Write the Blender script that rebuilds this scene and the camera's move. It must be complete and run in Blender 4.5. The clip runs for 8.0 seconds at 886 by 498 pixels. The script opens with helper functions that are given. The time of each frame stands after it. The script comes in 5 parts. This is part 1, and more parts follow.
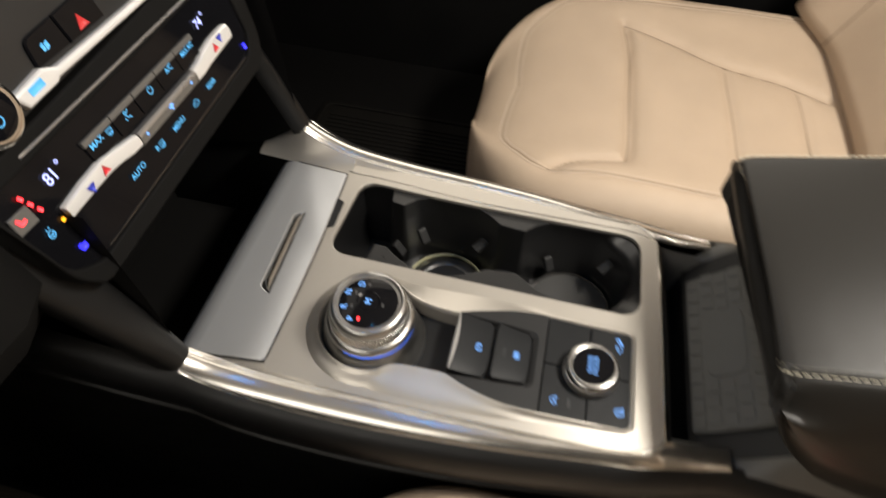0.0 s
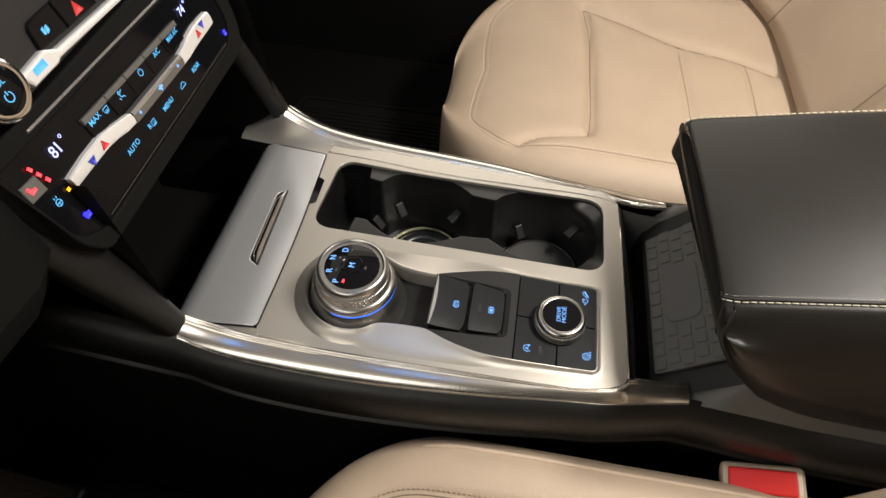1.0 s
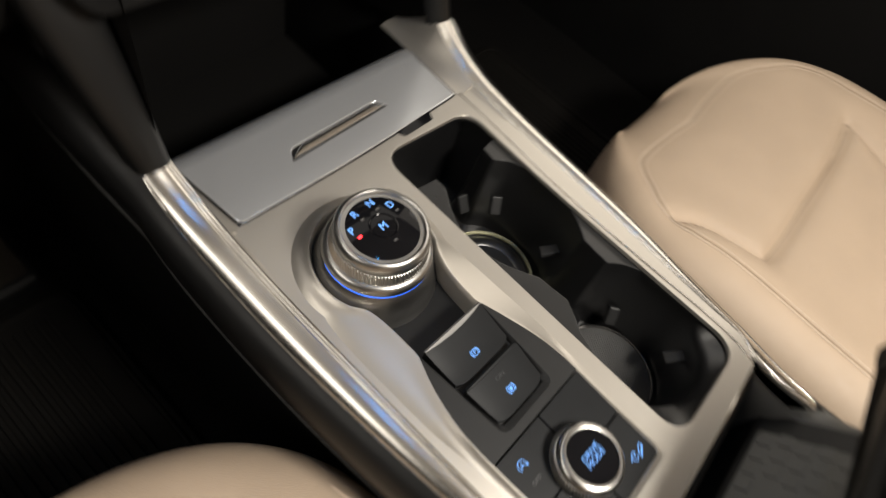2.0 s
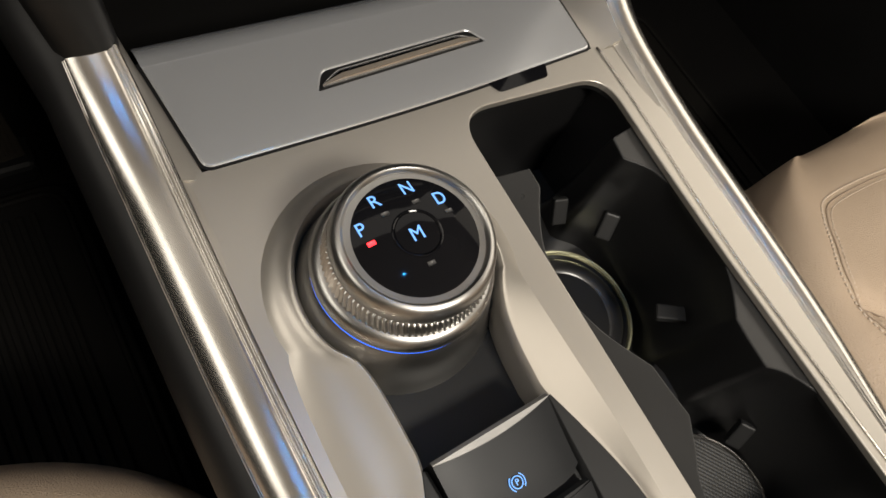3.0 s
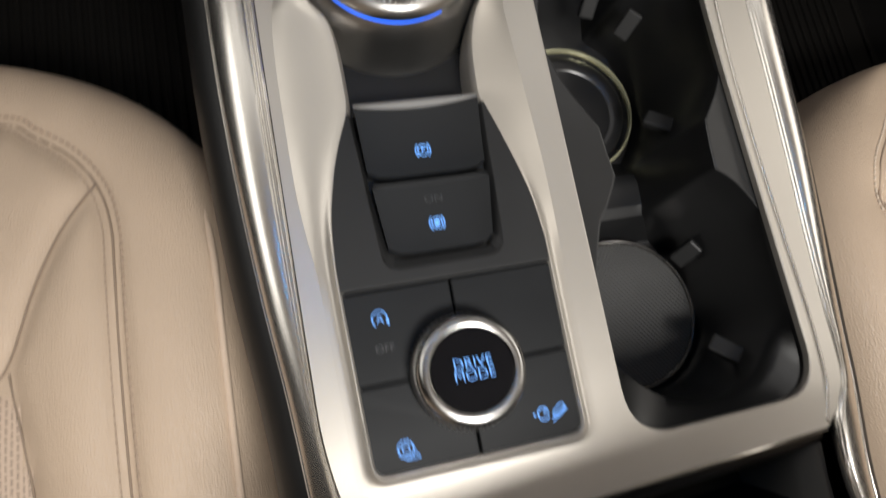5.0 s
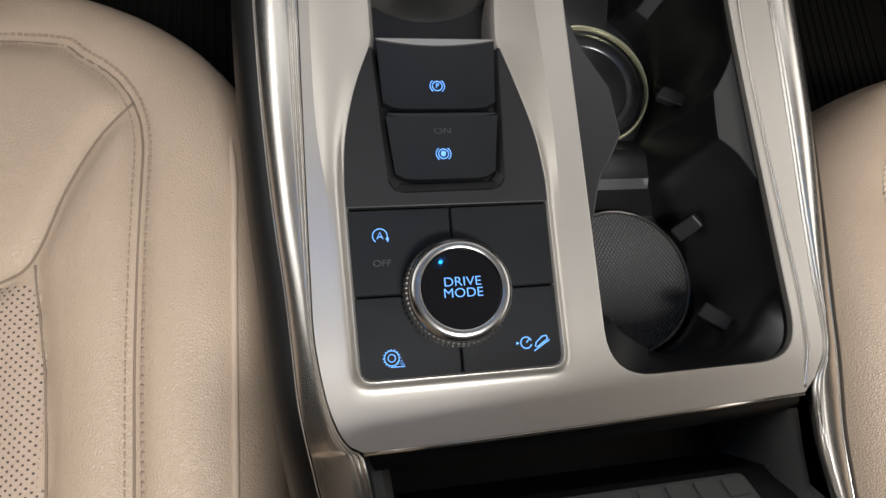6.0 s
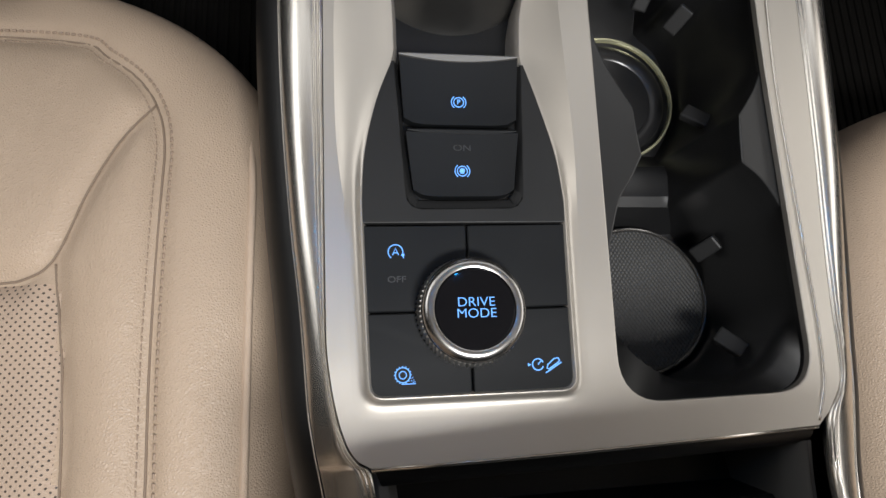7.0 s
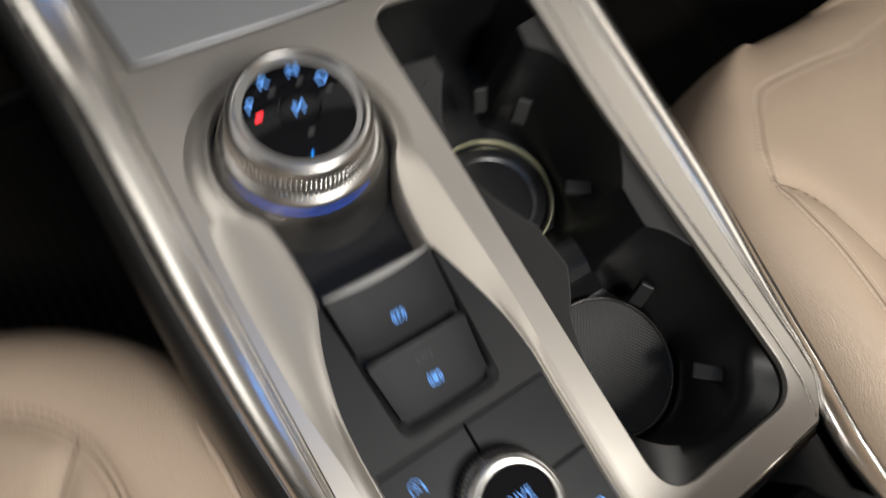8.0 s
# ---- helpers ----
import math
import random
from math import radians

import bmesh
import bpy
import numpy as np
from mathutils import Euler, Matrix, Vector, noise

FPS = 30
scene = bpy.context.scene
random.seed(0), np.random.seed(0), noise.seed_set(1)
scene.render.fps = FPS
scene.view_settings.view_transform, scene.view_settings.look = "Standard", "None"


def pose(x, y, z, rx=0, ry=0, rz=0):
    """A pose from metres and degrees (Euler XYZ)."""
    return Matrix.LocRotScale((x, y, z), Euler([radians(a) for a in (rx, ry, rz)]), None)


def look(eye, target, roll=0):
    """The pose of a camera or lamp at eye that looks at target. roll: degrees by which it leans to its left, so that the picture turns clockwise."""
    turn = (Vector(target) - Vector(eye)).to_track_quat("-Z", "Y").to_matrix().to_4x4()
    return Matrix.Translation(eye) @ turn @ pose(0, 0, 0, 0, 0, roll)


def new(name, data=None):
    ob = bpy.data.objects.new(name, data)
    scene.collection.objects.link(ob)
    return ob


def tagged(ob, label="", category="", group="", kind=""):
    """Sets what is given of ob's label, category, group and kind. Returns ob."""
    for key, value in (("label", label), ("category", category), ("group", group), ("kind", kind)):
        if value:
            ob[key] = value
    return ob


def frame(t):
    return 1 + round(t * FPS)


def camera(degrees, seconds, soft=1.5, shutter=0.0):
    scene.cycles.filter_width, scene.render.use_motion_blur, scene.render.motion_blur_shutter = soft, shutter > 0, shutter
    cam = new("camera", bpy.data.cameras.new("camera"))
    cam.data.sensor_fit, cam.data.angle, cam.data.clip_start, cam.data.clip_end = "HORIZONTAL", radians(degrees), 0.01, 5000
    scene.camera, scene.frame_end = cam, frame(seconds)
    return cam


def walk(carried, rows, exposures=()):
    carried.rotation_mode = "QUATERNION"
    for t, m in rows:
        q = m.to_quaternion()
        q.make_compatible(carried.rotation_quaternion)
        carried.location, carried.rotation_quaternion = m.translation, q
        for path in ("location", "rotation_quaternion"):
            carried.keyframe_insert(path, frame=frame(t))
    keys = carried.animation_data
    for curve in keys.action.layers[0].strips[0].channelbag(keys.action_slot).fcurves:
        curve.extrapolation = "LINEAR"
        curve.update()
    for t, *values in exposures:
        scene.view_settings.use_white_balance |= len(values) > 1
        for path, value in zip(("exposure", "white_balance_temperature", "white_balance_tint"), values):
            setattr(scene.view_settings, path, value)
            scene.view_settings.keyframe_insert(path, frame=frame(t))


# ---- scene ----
cam = camera(71.9, 8.0, shutter=0.5)
PATH = [
    (0, (-0.263, 0.122, 0.483), (0.936, 0.344, -1.102), 2.7),
    (0.2, (-0.296, 0.113, 0.488), (0.91, 0.265, -1.1), 3.1),
    (0.5, (-0.305, 0.112, 0.492), (0.902, 0.243, -1.097), 3.2),
    (1, (-0.313, 0.11, 0.497), (0.898, 0.264, -1.087), 2.8),
    (1.5, (-0.302, 0.115, 0.49), (0.887, 0.365, -1.099), 8.2),
    (1.7, (-0.271, 0.106, 0.466), (0.876, 0.448, -1.137), 13.3),
    (1.9, (-0.223, 0.101, 0.404), (0.882, 0.525, -1.208), 20.4),
    (2, (-0.198, 0.103, 0.376), (0.865, 0.555, -1.257), 23.8),
    (2.2, (-0.153, 0.123, 0.325), (0.833, 0.597, -1.35), 29.6),
    (3.3, (-0.087, 0.164, 0.246), (0.7, 0.689, -1.516), 29.0),
    (3.5, (-0.084, 0.161, 0.246), (0.688, 0.702, -1.518), 27.6),
    (4, (-0.086, 0.162, 0.246), (0.673, 0.699, -1.525), 28.1),
    (4.3, (-0.085, 0.144, 0.251), (0.604, 0.679, -1.549), 28.8),
    (4.5, (-0.071, 0.105, 0.254), (0.509, 0.624, -1.589), 29.4),
    (4.7, (-0.072, 0.078, 0.256), (0.447, 0.478, -1.633), 37.9),
    (5, (-0.056, 0.036, 0.262), (0.353, 0.435, -1.655), 35.9),
    (5.2, (-0.053, 0.009, 0.266), (0.321, 0.458, -1.647), 31.6),
    (6.3, (-0.052, -0.006, 0.271), (0.266, 0.431, -1.655), 33.4),
    (6.5, (-0.052, 0.0, 0.273), (0.244, 0.428, -1.658), 32.6),
    (7, (-0.052, 0.005, 0.271), (0.237, 0.439, -1.66), 32.2),
    (7.5, (-0.051, 0.008, 0.27), (0.289, 0.453, -1.65), 32.0),
    (7.6, (-0.054, 0.017, 0.271), (0.312, 0.451, -1.646), 32.3),
    (7.7, (-0.058, 0.036, 0.274), (0.363, 0.448, -1.637), 33.9),
    (7.8, (-0.057, 0.055, 0.279), (0.425, 0.463, -1.618), 33.3),
    (8, (-0.064, 0.096, 0.289), (0.583, 0.471, -1.566), 30.0),
]
EXPOSURES = [(0, 0.1, 6980, 10), (1.5, 0.1, 6900, 10), (2.2, 0.0, 6950, 10), (3.3, -0.1, 7080, 10), (4.2, -0.1, 7000, 10), (5.0, -0.05, 6500, 10), (6.3, -0.1, 6250, 10), (7.5, -0.12, 6250, 10), (8.0, -0.2, 6450, 10)]
walk(cam, [(t, look(eye, target, roll)) for t, eye, target, roll in PATH], EXPOSURES)

# ---------------------------------------------------------------- world and lamps
world = bpy.data.worlds.new("world")
scene.world = world
world.use_nodes = True
world.node_tree.nodes["Background"].inputs[0].default_value = (1.0, 0.965, 0.92, 1)
world.node_tree.nodes["Background"].inputs[1].default_value = 1.3


def area_lamp(name, eye, target, sx, sy, watts, color):
    data = bpy.data.lights.new(name, "AREA")
    data.shape, data.size, data.size_y, data.energy, data.color = "RECTANGLE", sx, sy, watts, color
    ob = new(name, data)
    ob.matrix_basis = look(eye, target)
    return ob


area_lamp("dome_light", (0.10, -0.37, 0.84), (0.06, -0.05, 0.0), 0.28, 0.18, 15.8, (1.0, 0.975, 0.935))
area_lamp("passenger_window_light", (0.88, 0.12, 0.50), (0.2, -0.05, 0.22), 0.9, 0.46, 1.85, (1.0, 0.93, 0.84))
area_lamp("driver_window_light", (-0.77, 0.50, 0.56), (-0.09, 0.18, 0.0), 0.66, 0.26, 1.2, (1.0, 0.97, 0.92))
# two tiny blue lamps in the overhead console, mirrored in the gloss caps
area_lamp("overhead_led", (-0.112, 0.205, 0.75), (-0.08, 0.2, 0.0), 0.006, 0.006, 0.14, (0.02, 0.34, 1.0))
area_lamp("overhead_led", (0.082, 0.255, 0.75), (0.05, 0.2, 0.0), 0.006, 0.006, 0.14, (0.02, 0.34, 1.0))


# ---------------------------------------------------------------- materials
def principled(name, color, rough, metal=0.0, coat=0.0, spec=0.5):
    m = bpy.data.materials.new(name)
    m.use_nodes = True
    b = m.node_tree.nodes["Principled BSDF"]
    b.inputs["Base Color"].default_value = (*color, 1)
    b.inputs["Roughness"].default_value = rough
    b.inputs["Metallic"].default_value = metal
    b.inputs["Coat Weight"].default_value = coat
    b.inputs["Specular IOR Level"].default_value = spec
    return m, m.node_tree, b


def varied(name, color, rough, metal=0.0, fine=2500.0, broad=18.0, tone=0.12, bump=0.05, depth=0.0003, coat=0.0, stretch=(1, 1, 1), spec=0.5):
    """A surface with grain and broad wear: two noises on colour, roughness and bump."""
    m, tree, b = principled(name, color, rough, metal, coat, spec)
    n, l = tree.nodes, tree.links
    co = n.new("ShaderNodeTexCoord")
    mp = n.new("ShaderNodeMapping")
    mp.inputs["Scale"].default_value = stretch
    l.new(co.outputs["Object"], mp.inputs[0])
    a, c = n.new("ShaderNodeTexNoise"), n.new("ShaderNodeTexNoise")
    a.inputs["Scale"].default_value, c.inputs["Scale"].default_value = fine, broad
    a.inputs["Detail"].default_value, c.inputs["Detail"].default_value = 2.0, 4.0
    l.new(mp.outputs[0], a.inputs["Vector"])
    l.new(co.outputs["Object"], c.inputs["Vector"])
    mix = n.new("ShaderNodeMix")
    mix.data_type = "RGBA"
    mix.inputs["A"].default_value = (*[v * (1 - tone) for v in color], 1)
    mix.inputs["B"].default_value = (*[min(1, v * (1 + tone)) for v in color], 1)
    l.new(c.outputs["Fac"], mix.inputs["Factor"])
    l.new(mix.outputs["Result"], b.inputs["Base Color"])
    r = n.new("ShaderNodeMapRange")
    r.inputs["To Min"].default_value, r.inputs["To Max"].default_value = rough * 0.82, min(1, rough * 1.2)
    l.new(c.outputs["Fac"], r.inputs["Value"])
    l.new(r.outputs[0], b.inputs["Roughness"])
    bp = n.new("ShaderNodeBump")
    bp.inputs["Strength"].default_value, bp.inputs["Distance"].default_value = bump, depth
    l.new(a.outputs["Fac"], bp.inputs["Height"])
    l.new(bp.outputs[0], b.inputs["Normal"])
    return m


def leather(name, color, rough, scale=620.0, bump=0.8, holes=False, spec=0.4):
    """Grained hide: voronoi pebbles, broad mottling; with holes: a grid of small perforations."""
    m, tree, b = principled(name, color, rough, spec=spec)
    n, l = tree.nodes, tree.links
    co = n.new("ShaderNodeTexCoord")
    v, w = n.new("ShaderNodeTexVoronoi"), n.new("ShaderNodeTexNoise")
    v.feature = "DISTANCE_TO_EDGE"
    v.inputs["Scale"].default_value, w.inputs["Scale"].default_value, w.inputs["Detail"].default_value = scale, 14.0, 5.0
    l.new(co.outputs["Object"], v.inputs["Vector"])
    l.new(co.outputs["Object"], w.inputs["Vector"])
    mix = n.new("ShaderNodeMix")
    mix.data_type = "RGBA"
    mix.inputs["A"].default_value = (*[c * 0.9 for c in color], 1)
    mix.inputs["B"].default_value = (*[min(1, c * 1.08) for c in color], 1)
    l.new(w.outputs["Fac"], mix.inputs["Factor"])
    bp = n.new("ShaderNodeBump")
    bp.inputs["Strength"].default_value, bp.inputs["Distance"].default_value = bump, 0.0007
    l.new(v.outputs["Distance"], bp.inputs["Height"])
    l.new(bp.outputs[0], b.inputs["Normal"])
    out = mix.outputs["Result"]
    if holes:
        sc = n.new("ShaderNodeMapping")
        sc.inputs["Scale"].default_value = (330, 330, 0)
        sc.inputs["Rotation"].default_value = (0, 0, 0.785)
        l.new(co.outputs["Object"], sc.inputs[0])
        fr = n.new("ShaderNodeVectorMath")
        fr.operation = "FRACTION"
        l.new(sc.outputs[0], fr.inputs[0])
        ds = n.new("ShaderNodeVectorMath")
        ds.operation = "DISTANCE"
        ds.inputs[1].default_value = (0.5, 0.5, 0)
        l.new(fr.outputs[0], ds.inputs[0])
        lt = n.new("ShaderNodeMath")
        lt.operation = "LESS_THAN"
        lt.inputs[1].default_value = 0.2
        l.new(ds.outputs["Value"], lt.inputs[0])
        dark = n.new("ShaderNodeMix")
        dark.data_type = "RGBA"
        l.new(lt.outputs[0], dark.inputs["Factor"])
        l.new(out, dark.inputs["A"])
        dark.inputs["B"].default_value = (0.06, 0.045, 0.035, 1)
        out = dark.outputs["Result"]
    l.new(out, b.inputs["Base Color"])
    return m


def glow(name, color, strength):
    m = bpy.data.materials.new(name)
    m.use_nodes = True
    b = m.node_tree.nodes["Principled BSDF"]
    b.inputs["Base Color"].default_value = (*[c * 0.3 for c in color], 1)
    b.inputs["Emission Color"].default_value = (*color, 1)
    b.inputs["Emission Strength"].default_value = strength
    return m


SILVER = varied("satin_silver", (0.50, 0.468, 0.42), 0.38, 0.75, fine=4000, broad=9, tone=0.04, bump=0.02, depth=0.0001)
LID = varied("brushed_lid", (0.66, 0.67, 0.68), 0.22, 0.68, fine=5000, broad=7, tone=0.04, bump=0.0, depth=0.0001)
RAIL = varied("polished_rail", (0.66, 0.63, 0.58), 0.25, 0.97, fine=3000, broad=25, tone=0.05, bump=0.0, depth=0.0001)
CHROME = varied("chrome", (0.72, 0.71, 0.69), 0.13, 1.0, fine=2000, broad=40, tone=0.05, bump=0.02, depth=0.0001)
STEEL = varied("brushed_steel", (0.46, 0.45, 0.43), 0.32, 1.0, fine=2500, broad=60, tone=0.07, bump=0.05, depth=0.0001)
KNURL = varied("knurled_steel", (0.56, 0.55, 0.53), 0.30, 1.0, fine=2500, broad=60, tone=0.07, bump=0.02, depth=0.0001)
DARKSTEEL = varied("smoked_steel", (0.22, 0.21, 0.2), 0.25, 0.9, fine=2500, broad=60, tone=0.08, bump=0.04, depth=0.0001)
SMOKED = varied("smoked_chrome", (0.40, 0.39, 0.375), 0.24, 1.0, fine=2500, broad=60, tone=0.07, bump=0.03, depth=0.0001)
PEARL = varied("pearl_metal", (0.52, 0.515, 0.51), 0.28, 0.85, fine=2500, broad=40, tone=0.04, bump=0.02)
BASESTEEL = varied("dark_brushed_steel", (0.28, 0.275, 0.265), 0.30, 0.95, fine=2500, broad=60, tone=0.08, bump=0.04, depth=0.0001)
BLACK = varied("black_plastic", (0.006, 0.006, 0.006), 0.44, fine=2600, broad=14, tone=0.2, bump=0.25, depth=0.0002, spec=0.35)
TRIM = varied("dull_dash_trim", (0.0045, 0.0043, 0.0041), 0.75, fine=1800, broad=12, tone=0.2, bump=0.3, depth=0.0003, spec=0.12)
DARK = varied("charcoal_plastic", (0.017, 0.0172, 0.0174), 0.29, fine=2600, broad=20, tone=0.15, bump=0.15, depth=0.0002)
SWITCH = varied("switch_plastic", (0.0078, 0.0085, 0.0094), 0.44, fine=3200, broad=30, tone=0.15, bump=0.12, depth=0.0001, spec=0.18)
CARRIER = varied("carrier_plastic", (0.0145, 0.0146, 0.0148), 0.5, fine=3200, broad=30, tone=0.15, bump=0.15, depth=0.0001, spec=0.25)
GLOSS = varied("gloss_black", (0.005, 0.005, 0.006), 0.05, fine=900, broad=30, tone=0.2, bump=0.0, spec=0.18)
GRAPHITE = varied("grey_key", (0.16, 0.155, 0.145), 0.35, 0.4, fine=2500, broad=30, tone=0.08, bump=0.05)
RUBBER = varied("grey_rubber", (0.085, 0.084, 0.079), 0.62, fine=1500, broad=30, tone=0.2, bump=0.3)
CUPMAT = varied("cup_mat_rubber", (0.058, 0.057, 0.055), 0.6, fine=1500, broad=30, tone=0.2, bump=0.3)
# darker than the ledge plastic: the wells' deep shade is put into the colour
WELL = varied("shaded_well_plastic", (0.0075, 0.0075, 0.0078), 0.30, fine=2600, broad=20, tone=0.15, bump=0.1, depth=0.0002, spec=0.85)
# black shoulder painted grey: side-window sheen is put into its base colour
SHOULDER = varied("sheen_grey_shoulder", (0.10, 0.097, 0.09), 0.5, fine=1800, broad=14, tone=0.18, bump=0.25, depth=0.0002, spec=0.5)
weave = CUPMAT.node_tree
for angle in (35, -35):
    turn, wave, relief = weave.nodes.new("ShaderNodeMapping"), weave.nodes.new("ShaderNodeTexWave"), weave.nodes.new("ShaderNodeBump")
    turn.inputs["Rotation"].default_value = (0, 0, radians(angle))
    wave.inputs["Scale"].default_value = 150.0
    relief.inputs["Strength"].default_value, relief.inputs["Distance"].default_value = 0.7, 0.0005
    weave.links.new(weave.nodes["Texture Coordinate"].outputs["Object"], turn.inputs[0])
    weave.links.new(turn.outputs[0], wave.inputs["Vector"])
    weave.links.new(wave.outputs["Fac"], relief.inputs["Height"])
    skin = weave.nodes["Principled BSDF"].inputs["Normal"]
    weave.links.new(skin.links[0].from_socket, relief.inputs["Normal"])
    weave.links.new(relief.outputs[0], skin)
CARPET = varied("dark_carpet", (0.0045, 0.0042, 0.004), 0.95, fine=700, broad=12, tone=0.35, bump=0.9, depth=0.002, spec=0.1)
HEADLINER = varied("pale_headliner", (0.5, 0.46, 0.41), 0.9, fine=1500, broad=6, tone=0.06, bump=0.3)
BEIGE = leather("beige_leather", (0.450, 0.346, 0.254), 0.44)
PERF = leather("perforated_beige_leather", (0.43, 0.328, 0.247), 0.52, holes=True)
PIPING = leather("beige_piping", (0.58, 0.45, 0.34), 0.5, scale=1400)
# SEAM and SOFTSEAM: shade of the leather creases put into brown base colours
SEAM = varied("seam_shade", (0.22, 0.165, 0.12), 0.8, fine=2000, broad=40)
THREAD = varied("tan_thread", (0.33, 0.25, 0.185), 0.7, fine=4000, broad=60)
PALETHREAD = varied("pale_thread", (0.60, 0.50, 0.40), 0.6, fine=4000, broad=60)
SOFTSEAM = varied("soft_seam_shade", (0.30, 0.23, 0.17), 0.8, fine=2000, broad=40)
CREAM = varied("cream_thread", (0.50, 0.46, 0.36), 0.6, fine=4000, broad=60)
BLACKHIDE = leather("black_leather", (0.012, 0.011, 0.0095), 0.38, scale=900, bump=0.2, spec=0.30)
RED = varied("red_plastic", (0.75, 0.03, 0.025), 0.3, fine=1500, broad=30, tone=0.06)
TAN = varied("tan_plastic", (0.62, 0.5, 0.38), 0.4, fine=2500, broad=30, tone=0.05)
REDINK = principled("red_ink", (0.7, 0.03, 0.04), 0.4)[0]
BLUEINK = principled("blue_ink", (0.04, 0.06, 0.55), 0.4)[0]
GREYINK = principled("grey_mark", (0.07, 0.068, 0.066), 0.4)[0]
BLUEGLOW = glow("blue_backlight", (0.16, 0.42, 1.0), 1.5)
CYANGLOW = glow("cyan_backlight", (0.10, 0.50, 0.95), 0.9)
DIGIT = glow("display_digit", (0.42, 0.48, 1.0), 1.8)
DEEPBLUE = glow("deep_blue_lamp", (0.03, 0.03, 1.0), 2.0)
REDGLOW = glow("red_lamp", (1.0, 0.03, 0.04), 4.5)
AMBER = glow("amber_lamp", (1.0, 0.42, 0.02), 2.0)
HALO = glow("blue_light_ring", (0.01, 0.15, 1.0), 2.2)
# the cup ring's yellow-green glint is put into this base colour
LIME = varied("glint_tinted_steel", (0.72, 0.70, 0.46), 0.25, 0.7, fine=2500, broad=40)


# ---------------------------------------------------------------- mesh helpers
def mesh_from(name, verts, faces, smooth=True):
    me = bpy.data.meshes.new(name)
    me.from_pydata([tuple(v) for v in verts], [], faces)
    me.validate()
    me.shade_smooth() if smooth else me.shade_flat()
    return me


def part(name, data, material, parent=None, label=""):
    """One mesh object; data is a bmesh, a mesh or a (verts, faces) pair."""
    if isinstance(data, tuple):
        data = mesh_from(name, *data)
    elif isinstance(data, bmesh.types.BMesh):
        me = bpy.data.meshes.new(name)
        bmesh.ops.recalc_face_normals(data, faces=data.faces)
        data.to_mesh(me)
        data.free()
        data = me
    if material and not data.materials:
        data.materials.append(material)
    ob = new(name, data)
    ob.parent = parent
    if label:
        tagged(ob, label)
    return ob


def sharp(data, degrees=35):
    """Splits the shading of a (verts, faces) pair at edges sharper than the angle."""
    bm = bmesh.new()
    vs = [bm.verts.new(v) for v in data[0]]
    for f in data[1]:
        try:
            bm.faces.new([vs[i] for i in f])
        except ValueError:
            pass
    bmesh.ops.remove_doubles(bm, verts=bm.verts, dist=1e-6)
    bmesh.ops.recalc_face_normals(bm, faces=bm.faces)
    for f in bm.faces:
        f.smooth = True
    for e in bm.edges:
        if len(e.link_faces) == 2 and e.calc_face_angle(0) > radians(degrees):
            e.smooth = False
    return bm


def thing(name, label, category, at=(0, 0, 0), group=""):
    ob = new(name)
    ob.empty_display_size = 0.02
    return tagged(ob, label, category, group)


def structure(ob, label="", category=""):
    return tagged(ob, label, category, kind="structure")


def smooth_path(points, per=8, closed=False):
    """Catmull-Rom through the points (tuples of any length)."""
    p = [np.array(q, float) for q in points]
    n = len(p)
    out = []
    for i in range(n if closed else n - 1):
        if closed:
            a, b, c, d = p[(i - 1) % n], p[i], p[(i + 1) % n], p[(i + 2) % n]
        else:
            a, b, c, d = p[max(i - 1, 0)], p[i], p[i + 1], p[min(i + 2, n - 1)]
        for k in range(per):
            t = k / per
            out.append(0.5 * (2 * b + (c - a) * t + (2 * a - 5 * b + 4 * c - d) * t * t + (3 * b - a - 3 * c + d) * t**3))
    if not closed:
        out.append(p[-1])
    return [tuple(q) for q in out]


def rounded(corners, n=6):
    """A closed outline from (x, y, radius) corners."""
    out = []
    m = len(corners)
    for i, (x, y, r) in enumerate(corners):
        p = Vector((x, y))
        a, b = Vector(corners[i - 1][:2]) - p, Vector(corners[(i + 1) % m][:2]) - p
        if r <= 0:
            out.append((x, y))
            continue
        r = min(r, a.length * 0.49, b.length * 0.49)
        s, e = p + a.normalized() * r, p + b.normalized() * r
        for k in range(n + 1):
            t = k / n
            q = s * (1 - t) ** 2 + p * 2 * t * (1 - t) + e * t * t
            out.append((q.x, q.y))
    return out


def signed(loop):
    return sum(a[0] * b[1] - b[0] * a[1] for a, b in zip(loop, loop[1:] + loop[:1])) / 2


def inset(loop, d):
    """Offsets a closed outline towards its inside by d."""
    s = 1 if signed(loop) > 0 else -1
    out = []
    n = len(loop)
    for i in range(n):
        a, p, b = Vector(loop[i - 1]), Vector(loop[i]), Vector(loop[(i + 1) % n])
        u, w = (p - a), (b - p)
        if u.length < 1e-9:
            u = w
        if w.length < 1e-9:
            w = u
        u, w = u.normalized(), w.normalized()
        nu, nw = Vector((-u.y, u.x)) * s, Vector((-w.y, w.x)) * s
        v = nu + nw
        v = v / max(v.length_squared / 2, 0.6)
        out.append((p.x + v.x * d, p.y + v.y * d))
    return out


